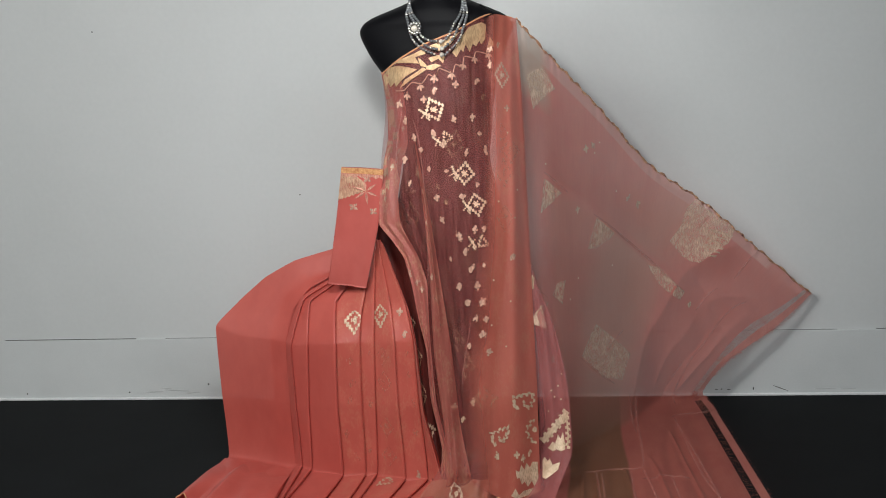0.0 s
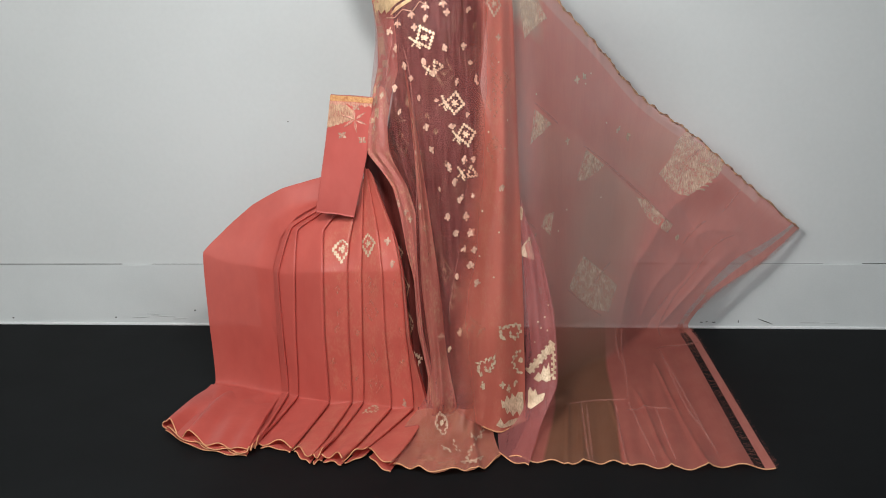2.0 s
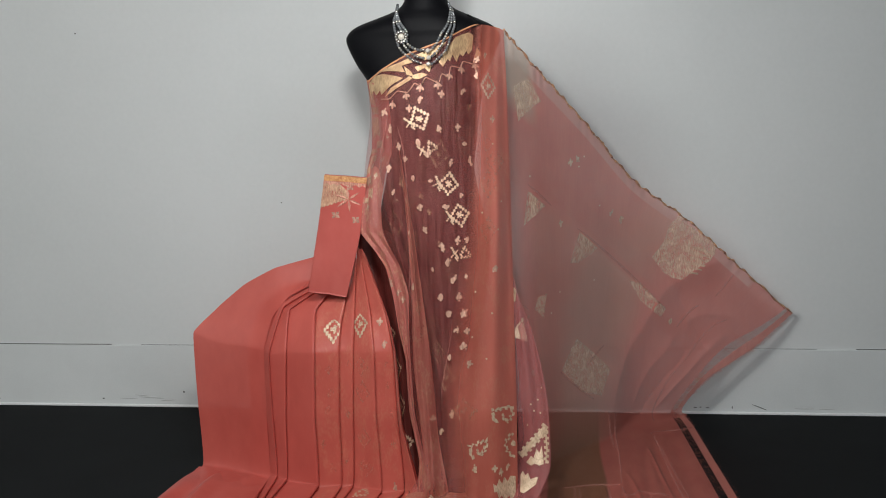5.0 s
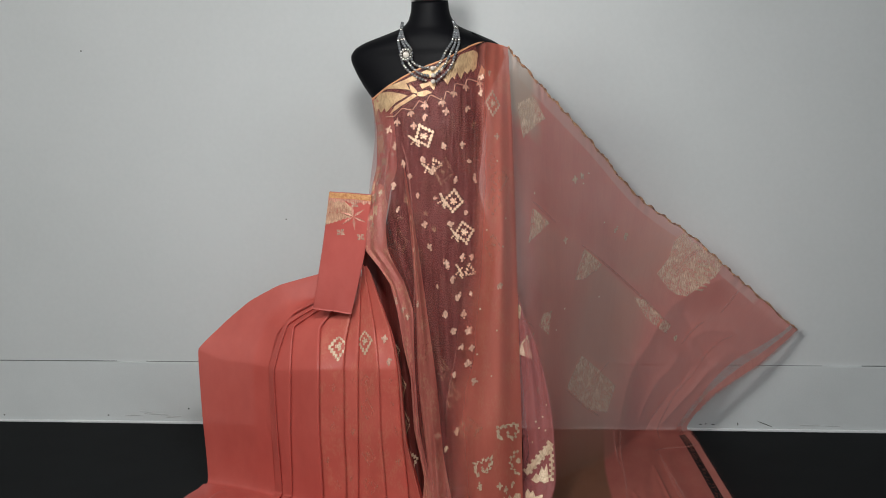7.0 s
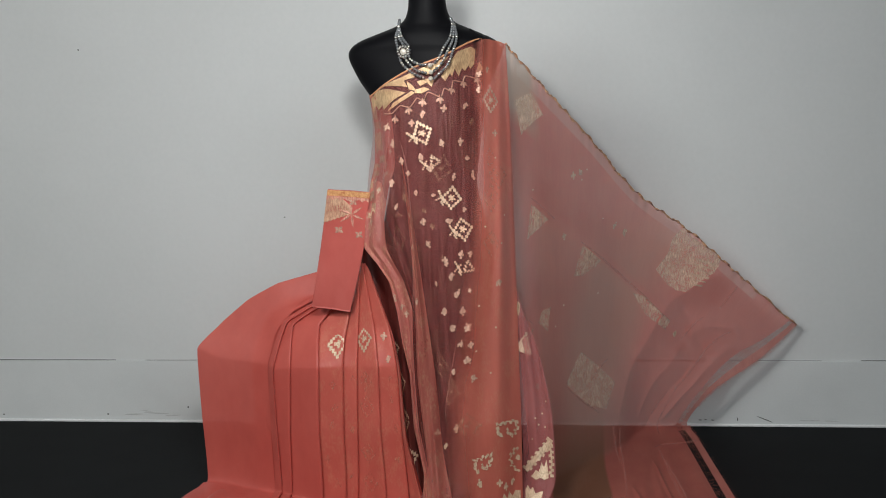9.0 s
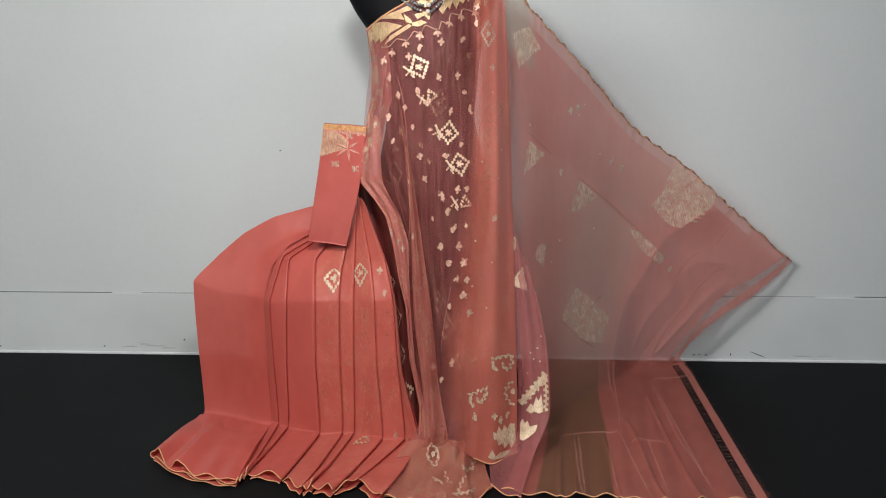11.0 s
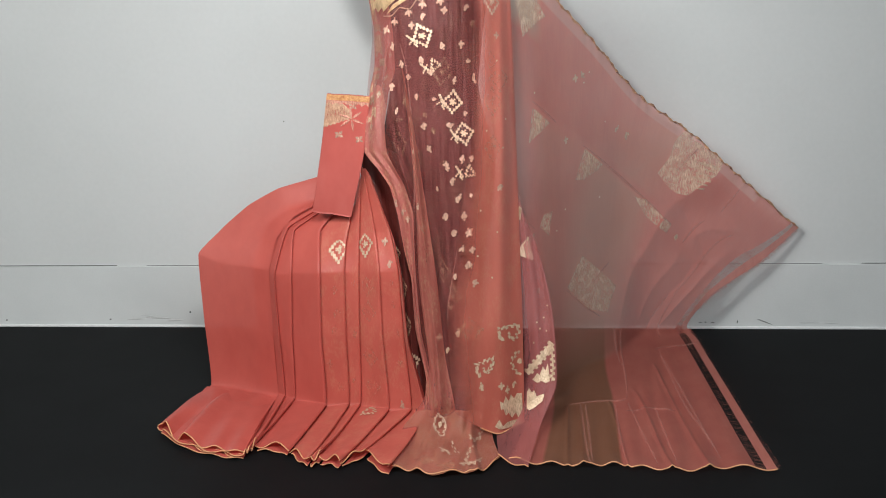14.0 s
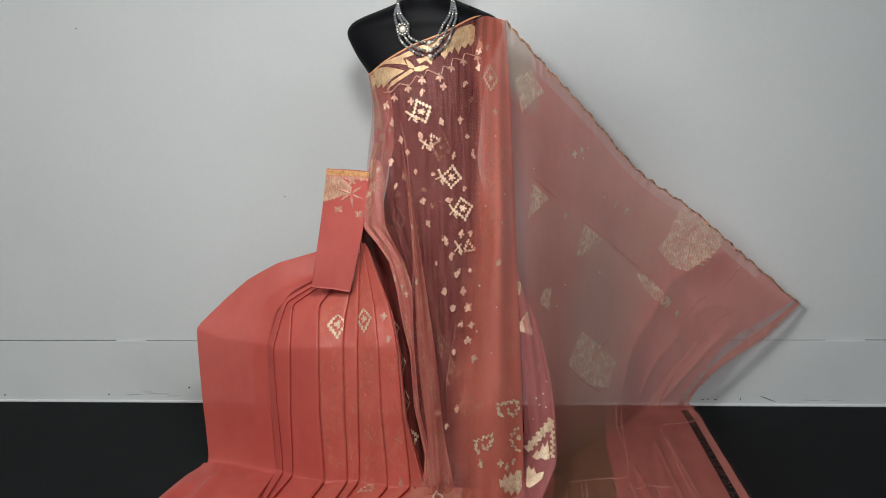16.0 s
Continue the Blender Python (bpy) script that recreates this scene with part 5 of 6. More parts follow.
woven_shape("woven_triangle", "side", [(0.246, 0.767), (0.258, 0.75), (0.338, 0.767), (0.362, 0.757), (0.467, 0.783), (0.667, 0.777), (0.558, 0.8), (0.696, 0.8), (0.55, 0.82), (0.458, 0.827), (0.375, 0.82)], M_GOLD, side, "stepped pale gold triangle")
woven_shape("triangle_motif", "over", [(0.65, 0.83), (0.688, 0.827), (0.692, 0.83), (0.729, 0.83), (0.721, 0.827), (0.754, 0.827), (0.762, 0.83), (0.796, 0.827), (0.787, 0.823), (0.825, 0.823), (0.829, 0.827), (0.867, 0.827), (0.862, 0.823), (0.9, 0.823), (0.9, 0.827), (0.933, 0.827), (0.929, 0.823), (0.929, 0.827), (0.904, 0.827), (0.908, 0.833), (0.933, 0.833), (0.925, 0.84), (0.9, 0.837), (0.879, 0.84), (0.904, 0.843), (0.883, 0.847), (0.862, 0.843), (0.842, 0.847), (0.867, 0.85), (0.846, 0.85), (0.867, 0.847), (0.846, 0.843), (0.829, 0.843), (0.804, 0.84), (0.829, 0.84), (0.804, 0.833), (0.779, 0.837), (0.8, 0.84), (0.783, 0.843), (0.804, 0.847), (0.825, 0.847), (0.862, 0.853), (0.883, 0.853), (0.871, 0.85), (0.892, 0.847), (0.912, 0.85), (0.933, 0.847), (0.912, 0.843), (0.933, 0.84), (0.963, 0.84), (0.967, 0.833), (0.942, 0.833), (0.938, 0.827), (0.958, 0.827), (0.954, 0.82), (0.929, 0.82), (0.9, 0.82), (0.896, 0.817), (0.854, 0.817), (0.862, 0.82), (0.817, 0.82), (0.783, 0.82), (0.754, 0.823), (0.746, 0.82), (0.713, 0.823), (0.683, 0.827), (0.675, 0.823), (0.642, 0.823)], M_GOLD, over, "stepped pale gold triangle outline")
woven_shape("triangle_stem", "over", [(0.642, 0.833), (0.662, 0.84), (0.646, 0.84), (0.667, 0.847), (0.683, 0.847), (0.704, 0.85), (0.746, 0.85), (0.721, 0.843), (0.704, 0.843), (0.683, 0.837), (0.7, 0.837), (0.679, 0.83)], M_GOLD, over, "short pale gold bar")
woven_shape("triangle_motif", "over", [(0.383, 0.893), (0.412, 0.893), (0.421, 0.893), (0.446, 0.893), (0.442, 0.89), (0.471, 0.887), (0.475, 0.89), (0.5, 0.89), (0.496, 0.887), (0.521, 0.883), (0.529, 0.887), (0.554, 0.883), (0.546, 0.883), (0.575, 0.88), (0.579, 0.883), (0.608, 0.88), (0.6, 0.877), (0.6, 0.88), (0.579, 0.88), (0.571, 0.883), (0.592, 0.883), (0.583, 0.887), (0.562, 0.887), (0.554, 0.893), (0.575, 0.893), (0.562, 0.897), (0.546, 0.893), (0.525, 0.9), (0.546, 0.9), (0.529, 0.903), (0.529, 0.9), (0.517, 0.897), (0.517, 0.9), (0.5, 0.897), (0.512, 0.897), (0.496, 0.893), (0.475, 0.897), (0.496, 0.897), (0.479, 0.9), (0.496, 0.903), (0.533, 0.903), (0.55, 0.903), (0.567, 0.9), (0.55, 0.9), (0.567, 0.897), (0.588, 0.897), (0.6, 0.893), (0.579, 0.893), (0.588, 0.89), (0.608, 0.89), (0.617, 0.883), (0.596, 0.883), (0.604, 0.88), (0.608, 0.877), (0.608, 0.873), (0.571, 0.88), (0.562, 0.877), (0.537, 0.88), (0.546, 0.88), (0.517, 0.883), (0.512, 0.88), (0.487, 0.883), (0.492, 0.887), (0.467, 0.887), (0.458, 0.887), (0.433, 0.887), (0.438, 0.89), (0.412, 0.89), (0.404, 0.89), (0.375, 0.89)], M_GOLD, over, "stepped pale gold triangle outline")
woven_shape("triangle_stem", "over", [(0.392, 0.897), (0.404, 0.903), (0.388, 0.903), (0.404, 0.907), (0.421, 0.907), (0.429, 0.913), (0.462, 0.91), (0.454, 0.903), (0.433, 0.907), (0.425, 0.9), (0.438, 0.9), (0.429, 0.893)], M_GOLD, over, "short pale gold bar")
woven_shape("half_diamond_motif", "over", [(0.938, 0.87), (0.908, 0.873), (0.892, 0.87), (0.867, 0.873), (0.883, 0.877), (0.862, 0.88), (0.842, 0.877), (0.825, 0.88), (0.846, 0.883), (0.838, 0.887), (0.817, 0.887), (0.821, 0.89), (0.838, 0.89), (0.858, 0.897), (0.838, 0.897), (0.846, 0.9), (0.867, 0.9), (0.892, 0.903), (0.883, 0.907), (0.912, 0.91), (0.929, 0.91), (0.958, 0.913), (0.975, 0.91), (0.946, 0.907), (0.929, 0.907), (0.9, 0.903), (0.921, 0.903), (0.896, 0.9), (0.875, 0.9), (0.862, 0.897), (0.883, 0.897), (0.867, 0.89), (0.846, 0.89), (0.842, 0.887), (0.871, 0.883), (0.854, 0.883), (0.867, 0.88), (0.883, 0.883), (0.908, 0.88), (0.887, 0.877), (0.917, 0.873), (0.933, 0.877), (0.958, 0.873)], M_GOLD, over, "stepped pale gold half diamond")
woven_shape("rosette", "over", [(0.912, 0.887), (0.942, 0.883), (0.975, 0.887), (0.975, 0.893), (0.942, 0.893), (0.908, 0.89)], M_GOLD, over, "small gold rosette")
woven_shape("gold_block", "over", [(0.692, 0.943), (0.742, 0.947), (0.767, 0.937), (0.808, 0.947), (0.829, 0.937), (0.871, 0.947), (0.904, 0.94), (0.971, 0.943), (0.979, 0.977), (0.925, 0.987), (0.892, 0.973), (0.846, 0.98), (0.808, 0.967), (0.775, 0.97), (0.746, 0.957), (0.713, 0.957)], M_GOLD, over, "solid pale gold woven block with teeth")
woven_shape("gold_border", "over", [(0.629, 0.987), (0.692, 0.973), (0.742, 0.987), (0.792, 0.983), (0.838, 0.993), (0.887, 0.987), (0.95, 0.99), (0.933, 1.0), (0.729, 0.993)], M_GOLD, over, "gold woven border")
woven_shape("low_diamond_motif", "front", [(0.267, 0.793), (0.296, 0.81), (0.287, 0.81), (0.308, 0.817), (0.312, 0.813), (0.329, 0.817), (0.325, 0.82), (0.333, 0.827), (0.342, 0.823), (0.354, 0.83), (0.346, 0.83), (0.35, 0.84), (0.362, 0.84), (0.358, 0.847), (0.346, 0.847), (0.346, 0.857), (0.358, 0.86), (0.354, 0.87), (0.346, 0.867), (0.333, 0.863), (0.338, 0.867), (0.321, 0.86), (0.329, 0.857), (0.312, 0.85), (0.308, 0.853), (0.296, 0.847), (0.304, 0.843), (0.292, 0.837), (0.283, 0.837), (0.279, 0.83), (0.287, 0.83), (0.287, 0.823), (0.279, 0.82), (0.275, 0.81), (0.287, 0.813), (0.283, 0.803), (0.267, 0.797), (0.271, 0.807), (0.254, 0.803), (0.263, 0.817), (0.275, 0.82), (0.275, 0.827), (0.267, 0.83), (0.275, 0.84), (0.287, 0.85), (0.3, 0.857), (0.304, 0.853), (0.317, 0.863), (0.333, 0.873), (0.367, 0.873), (0.371, 0.863), (0.362, 0.85), (0.375, 0.85), (0.375, 0.84), (0.367, 0.827), (0.354, 0.82), (0.338, 0.813), (0.321, 0.81), (0.292, 0.807), (0.3, 0.807), (0.271, 0.79)], M_TISSUE, front, "stepped pale gold diamond")
woven_shape("rosette", "front", [(0.3, 0.83), (0.321, 0.823), (0.333, 0.833), (0.317, 0.843)], M_GOLD, front, "small gold rosette")
woven_shape("hem_leaf", "front", [(0.725, 0.793), (0.738, 0.8), (0.721, 0.803), (0.733, 0.81), (0.75, 0.81), (0.767, 0.817), (0.746, 0.817), (0.758, 0.823), (0.775, 0.823), (0.779, 0.83), (0.754, 0.83), (0.754, 0.84), (0.779, 0.84), (0.779, 0.85), (0.754, 0.847), (0.742, 0.857), (0.767, 0.86), (0.75, 0.87), (0.729, 0.867), (0.717, 0.88), (0.738, 0.88), (0.754, 0.87), (0.779, 0.877), (0.796, 0.867), (0.771, 0.86), (0.783, 0.85), (0.812, 0.853), (0.817, 0.843), (0.783, 0.84), (0.783, 0.83), (0.808, 0.83), (0.808, 0.823), (0.779, 0.823), (0.767, 0.813), (0.787, 0.813), (0.775, 0.807), (0.754, 0.807), (0.742, 0.8), (0.758, 0.8), (0.746, 0.793)], M_TISSUE, front, "pale gold woven hem pattern")
woven_shape("hem_leaf", "front", [(0.629, 0.877), (0.65, 0.887), (0.637, 0.89), (0.658, 0.897), (0.675, 0.893), (0.696, 0.897), (0.692, 0.903), (0.717, 0.89), (0.717, 0.883), (0.746, 0.873), (0.762, 0.883), (0.8, 0.883), (0.783, 0.873), (0.75, 0.877), (0.738, 0.87), (0.713, 0.88), (0.721, 0.883), (0.708, 0.887), (0.688, 0.887), (0.646, 0.887), (0.667, 0.887), (0.642, 0.877)], M_TISSUE, front, "pale gold woven hem pattern")
woven_shape("hem_leaf", "front", [(0.683, 0.913), (0.662, 0.917), (0.646, 0.913), (0.625, 0.92), (0.646, 0.92), (0.629, 0.927), (0.608, 0.927), (0.596, 0.937), (0.617, 0.937), (0.604, 0.947), (0.583, 0.947), (0.571, 0.957), (0.592, 0.957), (0.579, 0.963), (0.604, 0.967), (0.617, 0.957), (0.608, 0.947), (0.629, 0.947), (0.642, 0.94), (0.621, 0.937), (0.633, 0.93), (0.654, 0.933), (0.671, 0.93), (0.654, 0.923), (0.667, 0.917), (0.688, 0.923), (0.704, 0.913)], M_TISSUE, front, "pale gold woven hem pattern")
woven_shape("hem_leaf", "front", [(0.438, 0.887), (0.45, 0.897), (0.438, 0.9), (0.45, 0.907), (0.467, 0.907), (0.479, 0.92), (0.462, 0.92), (0.487, 0.937), (0.5, 0.933), (0.521, 0.943), (0.529, 0.94), (0.508, 0.93), (0.496, 0.933), (0.475, 0.92), (0.492, 0.92), (0.475, 0.903), (0.462, 0.907), (0.446, 0.897), (0.462, 0.893), (0.45, 0.883)], M_TISSUE, front, "pale gold woven hem pattern")
woven_shape("hem_leaf", "front", [(0.338, 0.917), (0.358, 0.92), (0.354, 0.927), (0.375, 0.927), (0.379, 0.923), (0.408, 0.923), (0.404, 0.927), (0.433, 0.933), (0.433, 0.927), (0.412, 0.917), (0.388, 0.917), (0.362, 0.917), (0.342, 0.913)], M_TISSUE, front, "pale gold woven hem pattern")
woven_shape("hem_leaf", "front", [(0.525, 0.977), (0.55, 0.973), (0.554, 0.977), (0.583, 0.973), (0.579, 0.967), (0.613, 0.967), (0.617, 0.973), (0.65, 0.977), (0.65, 0.97), (0.683, 0.977), (0.688, 0.983), (0.717, 0.987), (0.713, 0.98), (0.742, 0.973), (0.75, 0.977), (0.783, 0.963), (0.775, 0.96), (0.808, 0.953), (0.796, 0.95), (0.762, 0.957), (0.733, 0.97), (0.704, 0.973), (0.683, 0.97), (0.646, 0.96), (0.613, 0.96), (0.575, 0.963), (0.55, 0.967), (0.521, 0.973)], M_TISSUE, front, "pale gold woven hem pattern")
woven_shape("hem_leaf", "front", [(0.742, 0.833), (0.762, 0.827), (0.779, 0.83), (0.804, 0.827), (0.783, 0.82), (0.804, 0.817), (0.825, 0.82), (0.842, 0.817), (0.817, 0.81), (0.829, 0.807), (0.854, 0.81), (0.858, 0.803), (0.833, 0.8), (0.842, 0.793), (0.825, 0.793), (0.812, 0.797), (0.804, 0.803), (0.796, 0.81), (0.787, 0.813), (0.767, 0.817), (0.75, 0.823), (0.729, 0.83)], M_TISSUE, front, "pale gold woven hem pattern")
woven_shape("hem_patch", "front", [(0.146, 0.953), (0.254, 0.947), (0.317, 0.96), (0.25, 0.98)], M_DULL, front, "faint gold woven hem patch")
woven_shape("hem_patch", "front", [(0.325, 0.967), (0.454, 0.96), (0.492, 0.99), (0.362, 0.987)], M_DULL, front, "faint gold woven hem patch")
woven_shape("gathered_border", "lapel", [(0.0, 0.035), (0.356, 0.0275), (0.356, 0.0525), (0.013, 0.0525), (0.0, 0.06)], M_CORNER, lapel)
woven_shape("gathered_border", "lapel", [(0.0, 0.06), (0.456, 0.0525), (0.513, 0.075), (0.281, 0.0725), (0.069, 0.085)], M_CORNER, lapel)
woven_shape("gathered_border", "lapel", [(0.0, 0.095), (0.4, 0.085), (0.513, 0.1225), (0.275, 0.12), (0.125, 0.1325)], M_CORNER, lapel)
woven_shape("gathered_border", "lapel", [(0.3, 0.1325), (0.625, 0.1275), (0.681, 0.1475), (0.519, 0.145), (0.338, 0.155)], M_CORNER, lapel)
woven_shape("gathered_border", "lapel", [(0.013, 0.1625), (0.325, 0.1575), (0.419, 0.1725), (0.206, 0.1725), (0.062, 0.1825)], M_CORNER, lapel)
woven_shape("gathered_border", "lapel", [(0.106, 0.185), (0.431, 0.1775), (0.506, 0.195), (0.275, 0.1975), (0.163, 0.21)], M_CORNER, lapel)
woven_shape("gathered_border", "lapel", [(0.0, 0.225), (0.219, 0.21), (0.319, 0.2425), (0.138, 0.2425), (0.031, 0.25)], M_CORNER, lapel)
woven_shape("gathered_border", "lapel", [(0.163, 0.2525), (0.431, 0.2475), (0.513, 0.265), (0.338, 0.2625), (0.213, 0.27)], M_CORNER, lapel)
woven_shape("gathered_border", "lapel", [(0.338, 0.2725), (0.606, 0.27), (0.613, 0.29), (0.469, 0.285), (0.344, 0.2925)], M_CORNER, lapel)
woven_shape("gathered_border", "lapel", [(0.138, 0.2925), (0.394, 0.29), (0.4, 0.31), (0.244, 0.305), (0.125, 0.3125)], M_CORNER, lapel)
for n, (u, v, s, a) in enumerate(((0.419, 0.26, 0.040, 0), (0.556, 0.38, 0.043, 0), (0.463, 0.68, 0.037, 0),)):
    motif("faded_diamond_motif", "mid", u, v, diamond(s), M_DULL, middle, a, "faint woven diamond")
for n, (u, v, s, a) in enumerate(((0.219, 0.135, 0.023, 21), (0.238, 0.2175, 0.017, 10), (0.231, 0.3375, 0.019, -1),)):
    motif("flower_motif", "mid", u, v, flower(s, n), M_ROSEGOLD, middle, a, "small rose-gold woven flower")
for n, (u, v, s, a) in enumerate(((0.694, 0.07, 0.023, -9), (0.7, 0.155, 0.017, 15), (0.775, 0.1825, 0.022, 17), (0.675, 0.2425, 0.022, 23), (0.85, 0.12, 0.019, 19),)):
    motif("faded_flower_motif", "lapel", u, v, flower(s, n), M_TISSUE, lapel, a, "faint woven flower")
crease_highlight("front", [(0.287, 0.147), (0.333, 0.21), (0.35, 0.283), (0.317, 0.35), (0.225, 0.413), (0.138, 0.48)], 0.0028, front)
crease_highlight("front", [(0.233, 0.097), (0.204, 0.17), (0.179, 0.22), (0.146, 0.283), (0.121, 0.323), (0.1, 0.363)], 0.0024, front)
crease_highlight("over", [(0.025, 0.5975), (0.019, 0.695), (0.0, 0.815)], 0.0012, over)
crease_highlight("side", [(0.113, 0.3575), (1.0, 0.3725)], 0.001, side)


# ---- the folded blouse piece ----
def blouse_piece():
    root = thing("blouse_piece", "folded coral blouse piece with a gold border, hung against the saree", "fabric", at=(-0.70, 3.50, 0.60))
    corners = cage([(-0.738, 3.5, 0.964), (-0.611, 3.485, 0.955)], [(-0.771, 3.515, 0.792), (-0.639, 3.488, 0.782)], [(-0.809, 3.53, 0.61), (-0.689, 3.5, 0.599)])
    shift = Matrix.Translation((0.70, -3.50, -0.60))

    def at(u, v, back):
        p = smooth_surface(corners, u, v)
        p[:, 1] += back + 0.004 * np.sin(v * 5 + u * 2) - 0.003 * np.sin(u * 9)
        return p

    for layer in range(3):
        nu, nv = 24, 50
        us = np.linspace(0.0 if layer else -0.0, 1.0 - 0.012 * layer, nu)
        u, v = [a.ravel() for a in np.meshgrid(us, np.linspace(0, 1 - 0.01 * layer, nv))]
        fr, bk = at(u, v, 0.005 * layer), at(u, v, 0.005 * layer + 0.004)
        n = nu * nv
        faces = grid_faces(nu, nv) + [tuple(i + n for i in reversed(f)) for f in grid_faces(nu, nv)]
        rim = [i for i in range(nu)] + [j * nu + nu - 1 for j in range(1, nv)] + [(nv - 1) * nu + i for i in range(nu - 2, -1, -1)] + [j * nu for j in range(nv - 2, 0, -1)]
        faces += [(a, b, b + n, a + n) for a, b in zip(rim, rim[1:] + rim[:1])]
        ob = mesh_object("folded_layer", np.r_[fr, bk], faces, M_BLOUSE, root, np.r_[np.c_[u, v], np.c_[u, v]])
        ob.matrix_parent_inverse = shift

    def patch(name, polys, mat, label="", lift=0.0016):
        verts, faces = [], []
        for poly in polys:
            ab = np.array(poly)
            q = at(np.clip(ab[:, 0], 0, 1), np.clip(ab[:, 1], 0, 1), -lift)
            n = len(verts)
            verts += list(q)
            faces.append(tuple(range(n, n + len(poly))))
        ob = mesh_object(name, verts, faces, mat, root, label=label, smooth=False)
        ob.matrix_parent_inverse = shift

    strips = [[(k / 12, 0.0), ((k + 1) / 12, 0.0), ((k + 1) / 12, 0.055), (k / 12, 0.055)] for k in range(12)]
    patch("top_border", strips, M_BAND, "ochre woven top border")
    leaf = []
    for k in range(14):
        a, b = 0.62 * k / 14, 0.62 * (k + 1) / 14
        foot = [0.29 - 0.14 * t - 0.010 * (i + k & 1) for i, t in enumerate((a, b))]
        head = [0.06 + max(0.0, t - 0.32) * 0.30 for t in (a, b)]
        leaf.append([(a, head[0]), (b, head[1]), (b, foot[1]), (a, foot[0])])
    patch("gold_corner", leaf, M_CORNER, "pale gold woven corner")
    patch("gold_band", [[(k / 12, 0.057), ((k + 1) / 12, 0.057), ((k + 1) / 12, 0.075 + 0.02 * (k % 2)), (k / 12, 0.075 + 0.02 * ((k + 1) % 2))] for k in range(12)], M_STAR, "pale gold toothed band", 0.0022)
    star = []
    for k in range(6):
        a = math.pi * k / 3 + 0.3
        cx, cy = 0.62, 0.20
        star.append([(cx, cy), (cx + 0.14 * math.cos(a - 0.25), cy + 0.045 * math.sin(a - 0.25)), (cx + 0.34 * math.cos(a), cy + 0.105 * math.sin(a)), (cx + 0.14 * math.cos(a + 0.25), cy + 0.045 * math.sin(a + 0.25))])
    patch("star_motif", star, M_STAR, "rose-gold star flower", 0.0026)
    for cx, cy in ((0.38, 0.33), (0.85, 0.35), (0.62, 0.10)):
        patch("small_flower", [[(cx + 0.07 * math.cos(a), cy + 0.022 * math.sin(a)), (cx + 0.12 * math.cos(a + 0.6), cy + 0.035 * math.sin(a + 0.6)), (cx + 0.07 * math.cos(a + 1.2), cy + 0.022 * math.sin(a + 1.2)), (cx, cy)] for a in (0, 1.6, 3.1, 4.7)], M_ROSEGOLD)
    return root


blouse_piece()


# ---- the necklace ----
def bead_mesh(name, radius, mat, long=1.0, rough=0.0):
    bm = bmesh.new()
    bmesh.ops.create_icosphere(bm, subdivisions=2, radius=radius)
    bmesh.ops.transform(bm, matrix=Matrix.Diagonal((1, 1, long, 1)), verts=bm.verts)
    me = bpy.data.meshes.new(name)
    bm.to_mesh(me)
    bm.free()
    me.materials.append(mat)
    me.polygons.foreach_set("use_smooth", [True] * len(me.polygons))
    return me


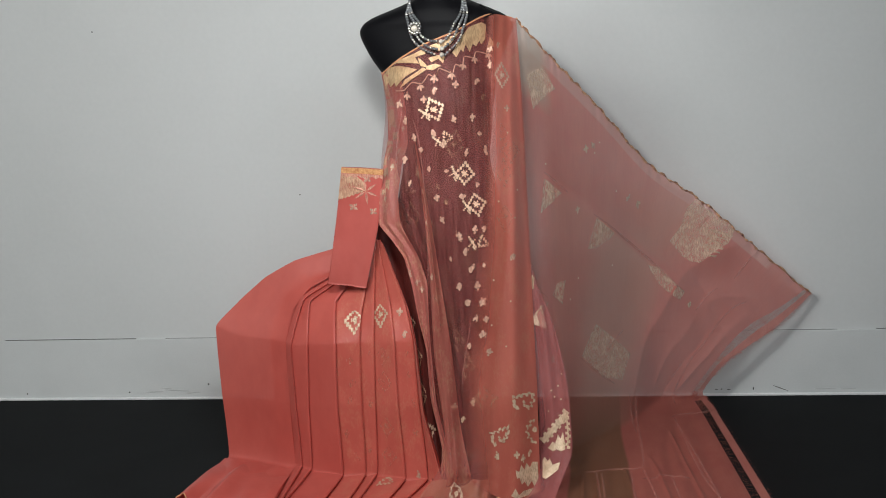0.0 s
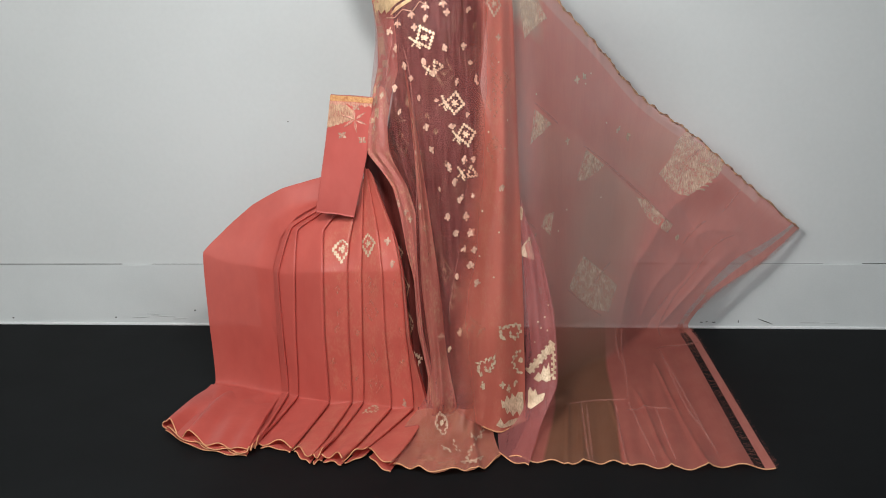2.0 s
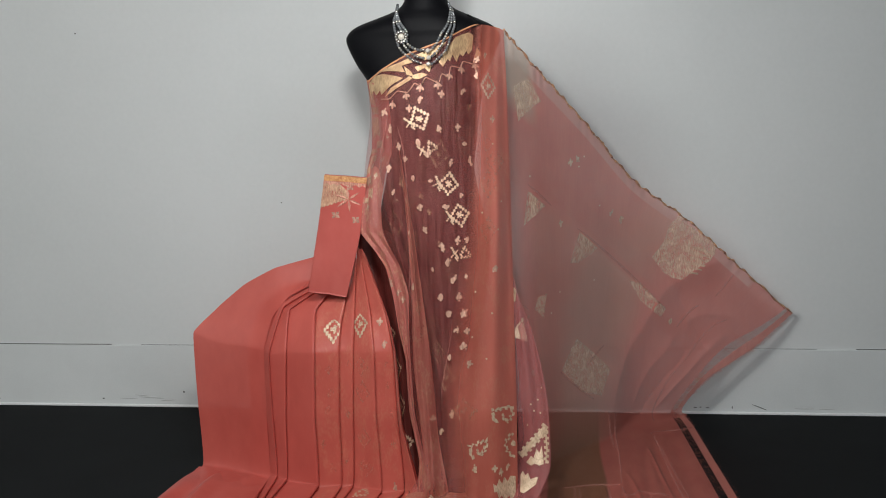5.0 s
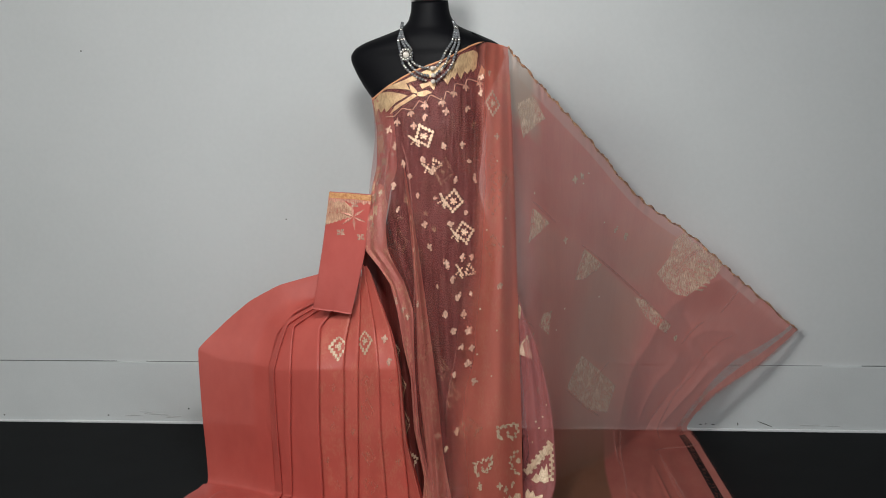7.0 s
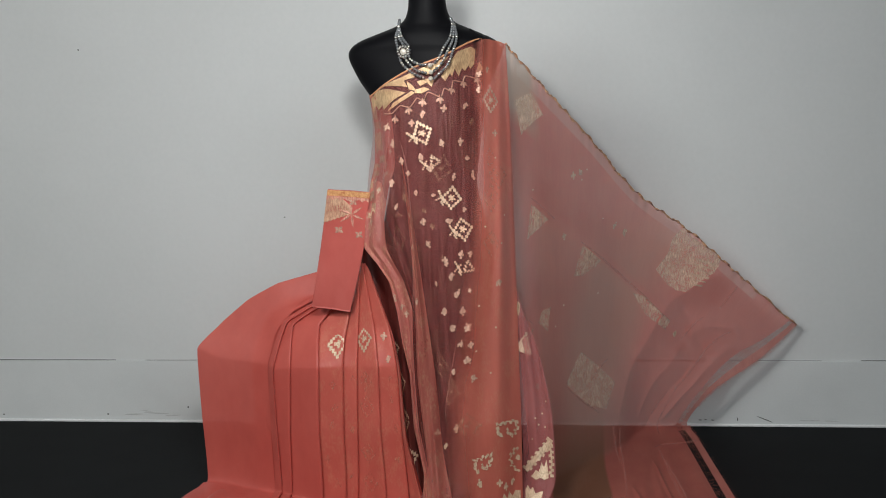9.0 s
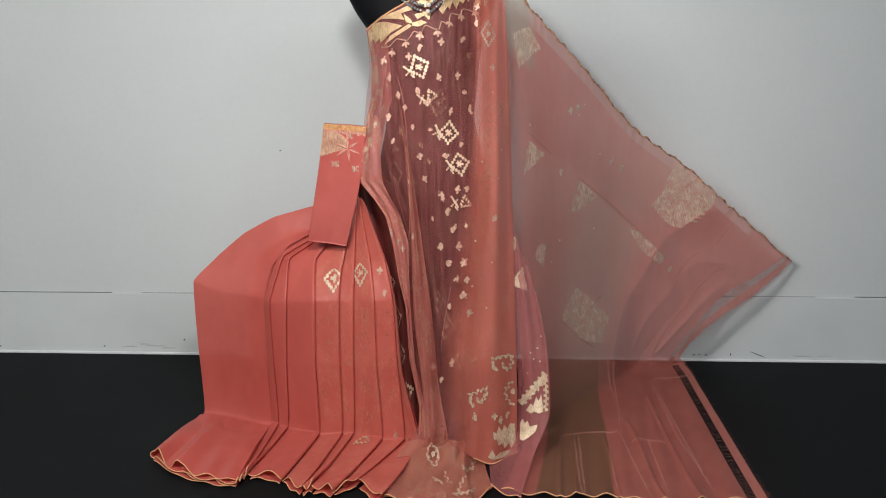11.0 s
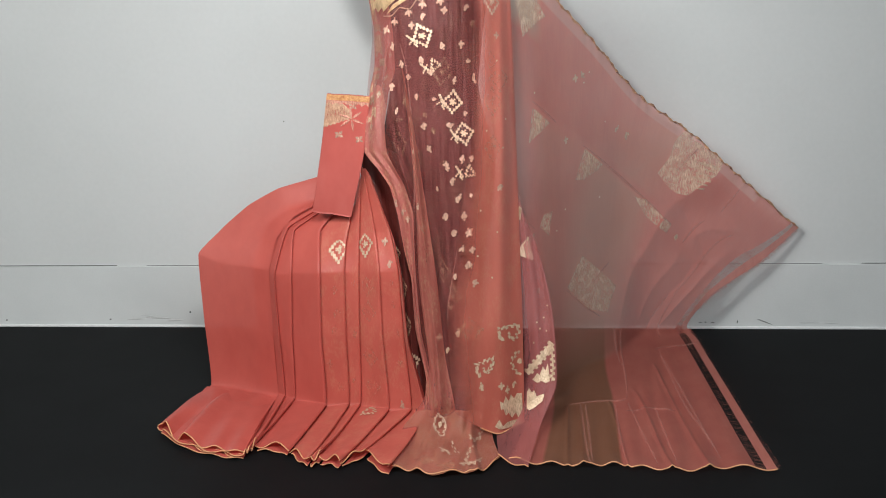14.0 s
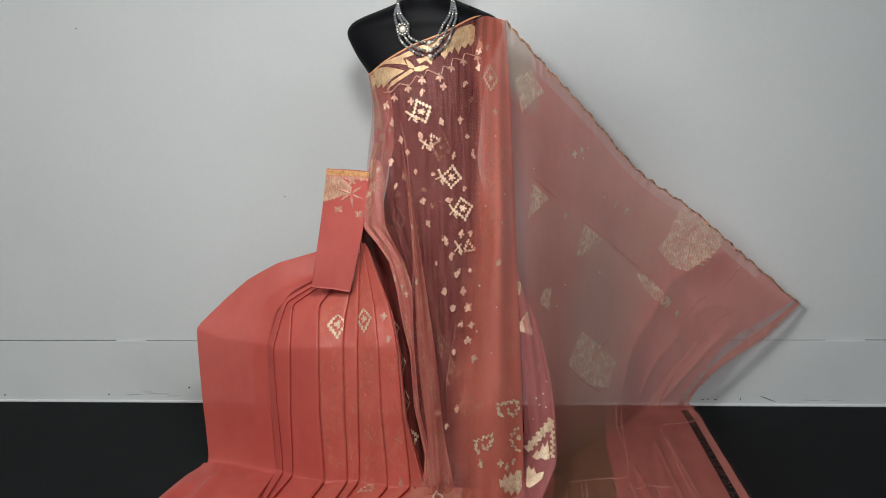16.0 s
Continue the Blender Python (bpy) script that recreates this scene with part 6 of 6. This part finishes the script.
def necklace():
    at = (-0.425, 3.46, 1.29)
    root = thing("necklace", "multi-strand grey bead and pearl necklace round the dress form's neck", "necklace", at=at)
    back = Matrix.Translation([-c for c in at])
    grey, silver, pearl, small = (bead_mesh("bead", 0.0044, M_BEAD), bead_mesh("silver_bead", 0.0042, M_SILVER, 1.3),
                                  bead_mesh("pearl", 0.0068, M_PEARL), bead_mesh("pearl_small", 0.0034, M_PEARL))

    def put(name, me, p, label=""):
        ob = new(name, me)
        ob.parent = root
        ob.matrix_parent_inverse = back
        ob.location = p
        return tagged(ob, label) if label else ob

    strands = (
        [(-0.519, 3.580, 1.440), (-0.517, 3.550, 1.423), (-0.522, 3.515, 1.393), (-0.513, 3.490, 1.357), (-0.503, 3.475, 1.323), (-0.471, 3.455, 1.295), (-0.433, 3.442, 1.279)],
        [(-0.519, 3.580, 1.440), (-0.518, 3.550, 1.423), (-0.512, 3.510, 1.393), (-0.493, 3.485, 1.362), (-0.490, 3.475, 1.331), (-0.459, 3.455, 1.302), (-0.430, 3.445, 1.294)],
        [(-0.519, 3.580, 1.440), (-0.517, 3.550, 1.423), (-0.504, 3.510, 1.393), (-0.482, 3.485, 1.365), (-0.480, 3.475, 1.335), (-0.454, 3.460, 1.319), (-0.429, 3.450, 1.316)],
        [(-0.372, 3.580, 1.441), (-0.364, 3.550, 1.425), (-0.368, 3.515, 1.389), (-0.385, 3.485, 1.359), (-0.399, 3.460, 1.329), (-0.417, 3.450, 1.313)],
        [(-0.372, 3.580, 1.441), (-0.361, 3.550, 1.422), (-0.360, 3.515, 1.384), (-0.373, 3.480, 1.351), (-0.387, 3.455, 1.321), (-0.414, 3.443, 1.293)],
        [(-0.372, 3.580, 1.441), (-0.358, 3.550, 1.419), (-0.350, 3.515, 1.384), (-0.359, 3.480, 1.348), (-0.372, 3.455, 1.313), (-0.410, 3.440, 1.277)],
    )
    for n, line in enumerate(strands):
        pts = np.array(line, float)
        dense = eased(pts, np.linspace(0, 1, 400), 0.5)
        run = np.r_[0, np.cumsum(np.linalg.norm(np.diff(dense, axis=0), axis=1))]
        cord = tube("cord", dense[::8], 0.0012, M_SILVER, root, 5)
        cord.matrix_parent_inverse = back
        d, k = 0.0, 0
        while d < run[-1]:
            p = np.array([np.interp(d, run, dense[:, c]) for c in range(3)])
            which = k % 5
            near = d / run[-1]
            if which == 4:
                put("silver_bead", silver, p)
            elif near > 0.62 and k % 3 == 0:
                put("bead", small, p)
            else:
                put("bead", grey, p)
            d += 0.0092
            k += 1
    for p in ((-0.419, 3.443, 1.315), (-0.416, 3.436, 1.296), (-0.417, 3.432, 1.279)):
        put("pearl", pearl, p, "large cream pearl")
    centre = Vector((-0.497, 3.478, 1.353))
    brooch = put("brooch", bead_mesh("brooch", 0.0095, M_PEARL, 1.0), centre, "round white crystal brooch in a beaded rim")
    brooch.scale = (1, 0.5, 1)
    for k in range(12):
        a = 2 * math.pi * k / 12
        put("silver_bead", silver, centre + Vector((0.0145 * math.cos(a), -0.002, 0.0145 * math.sin(a))))
    return root


necklace()
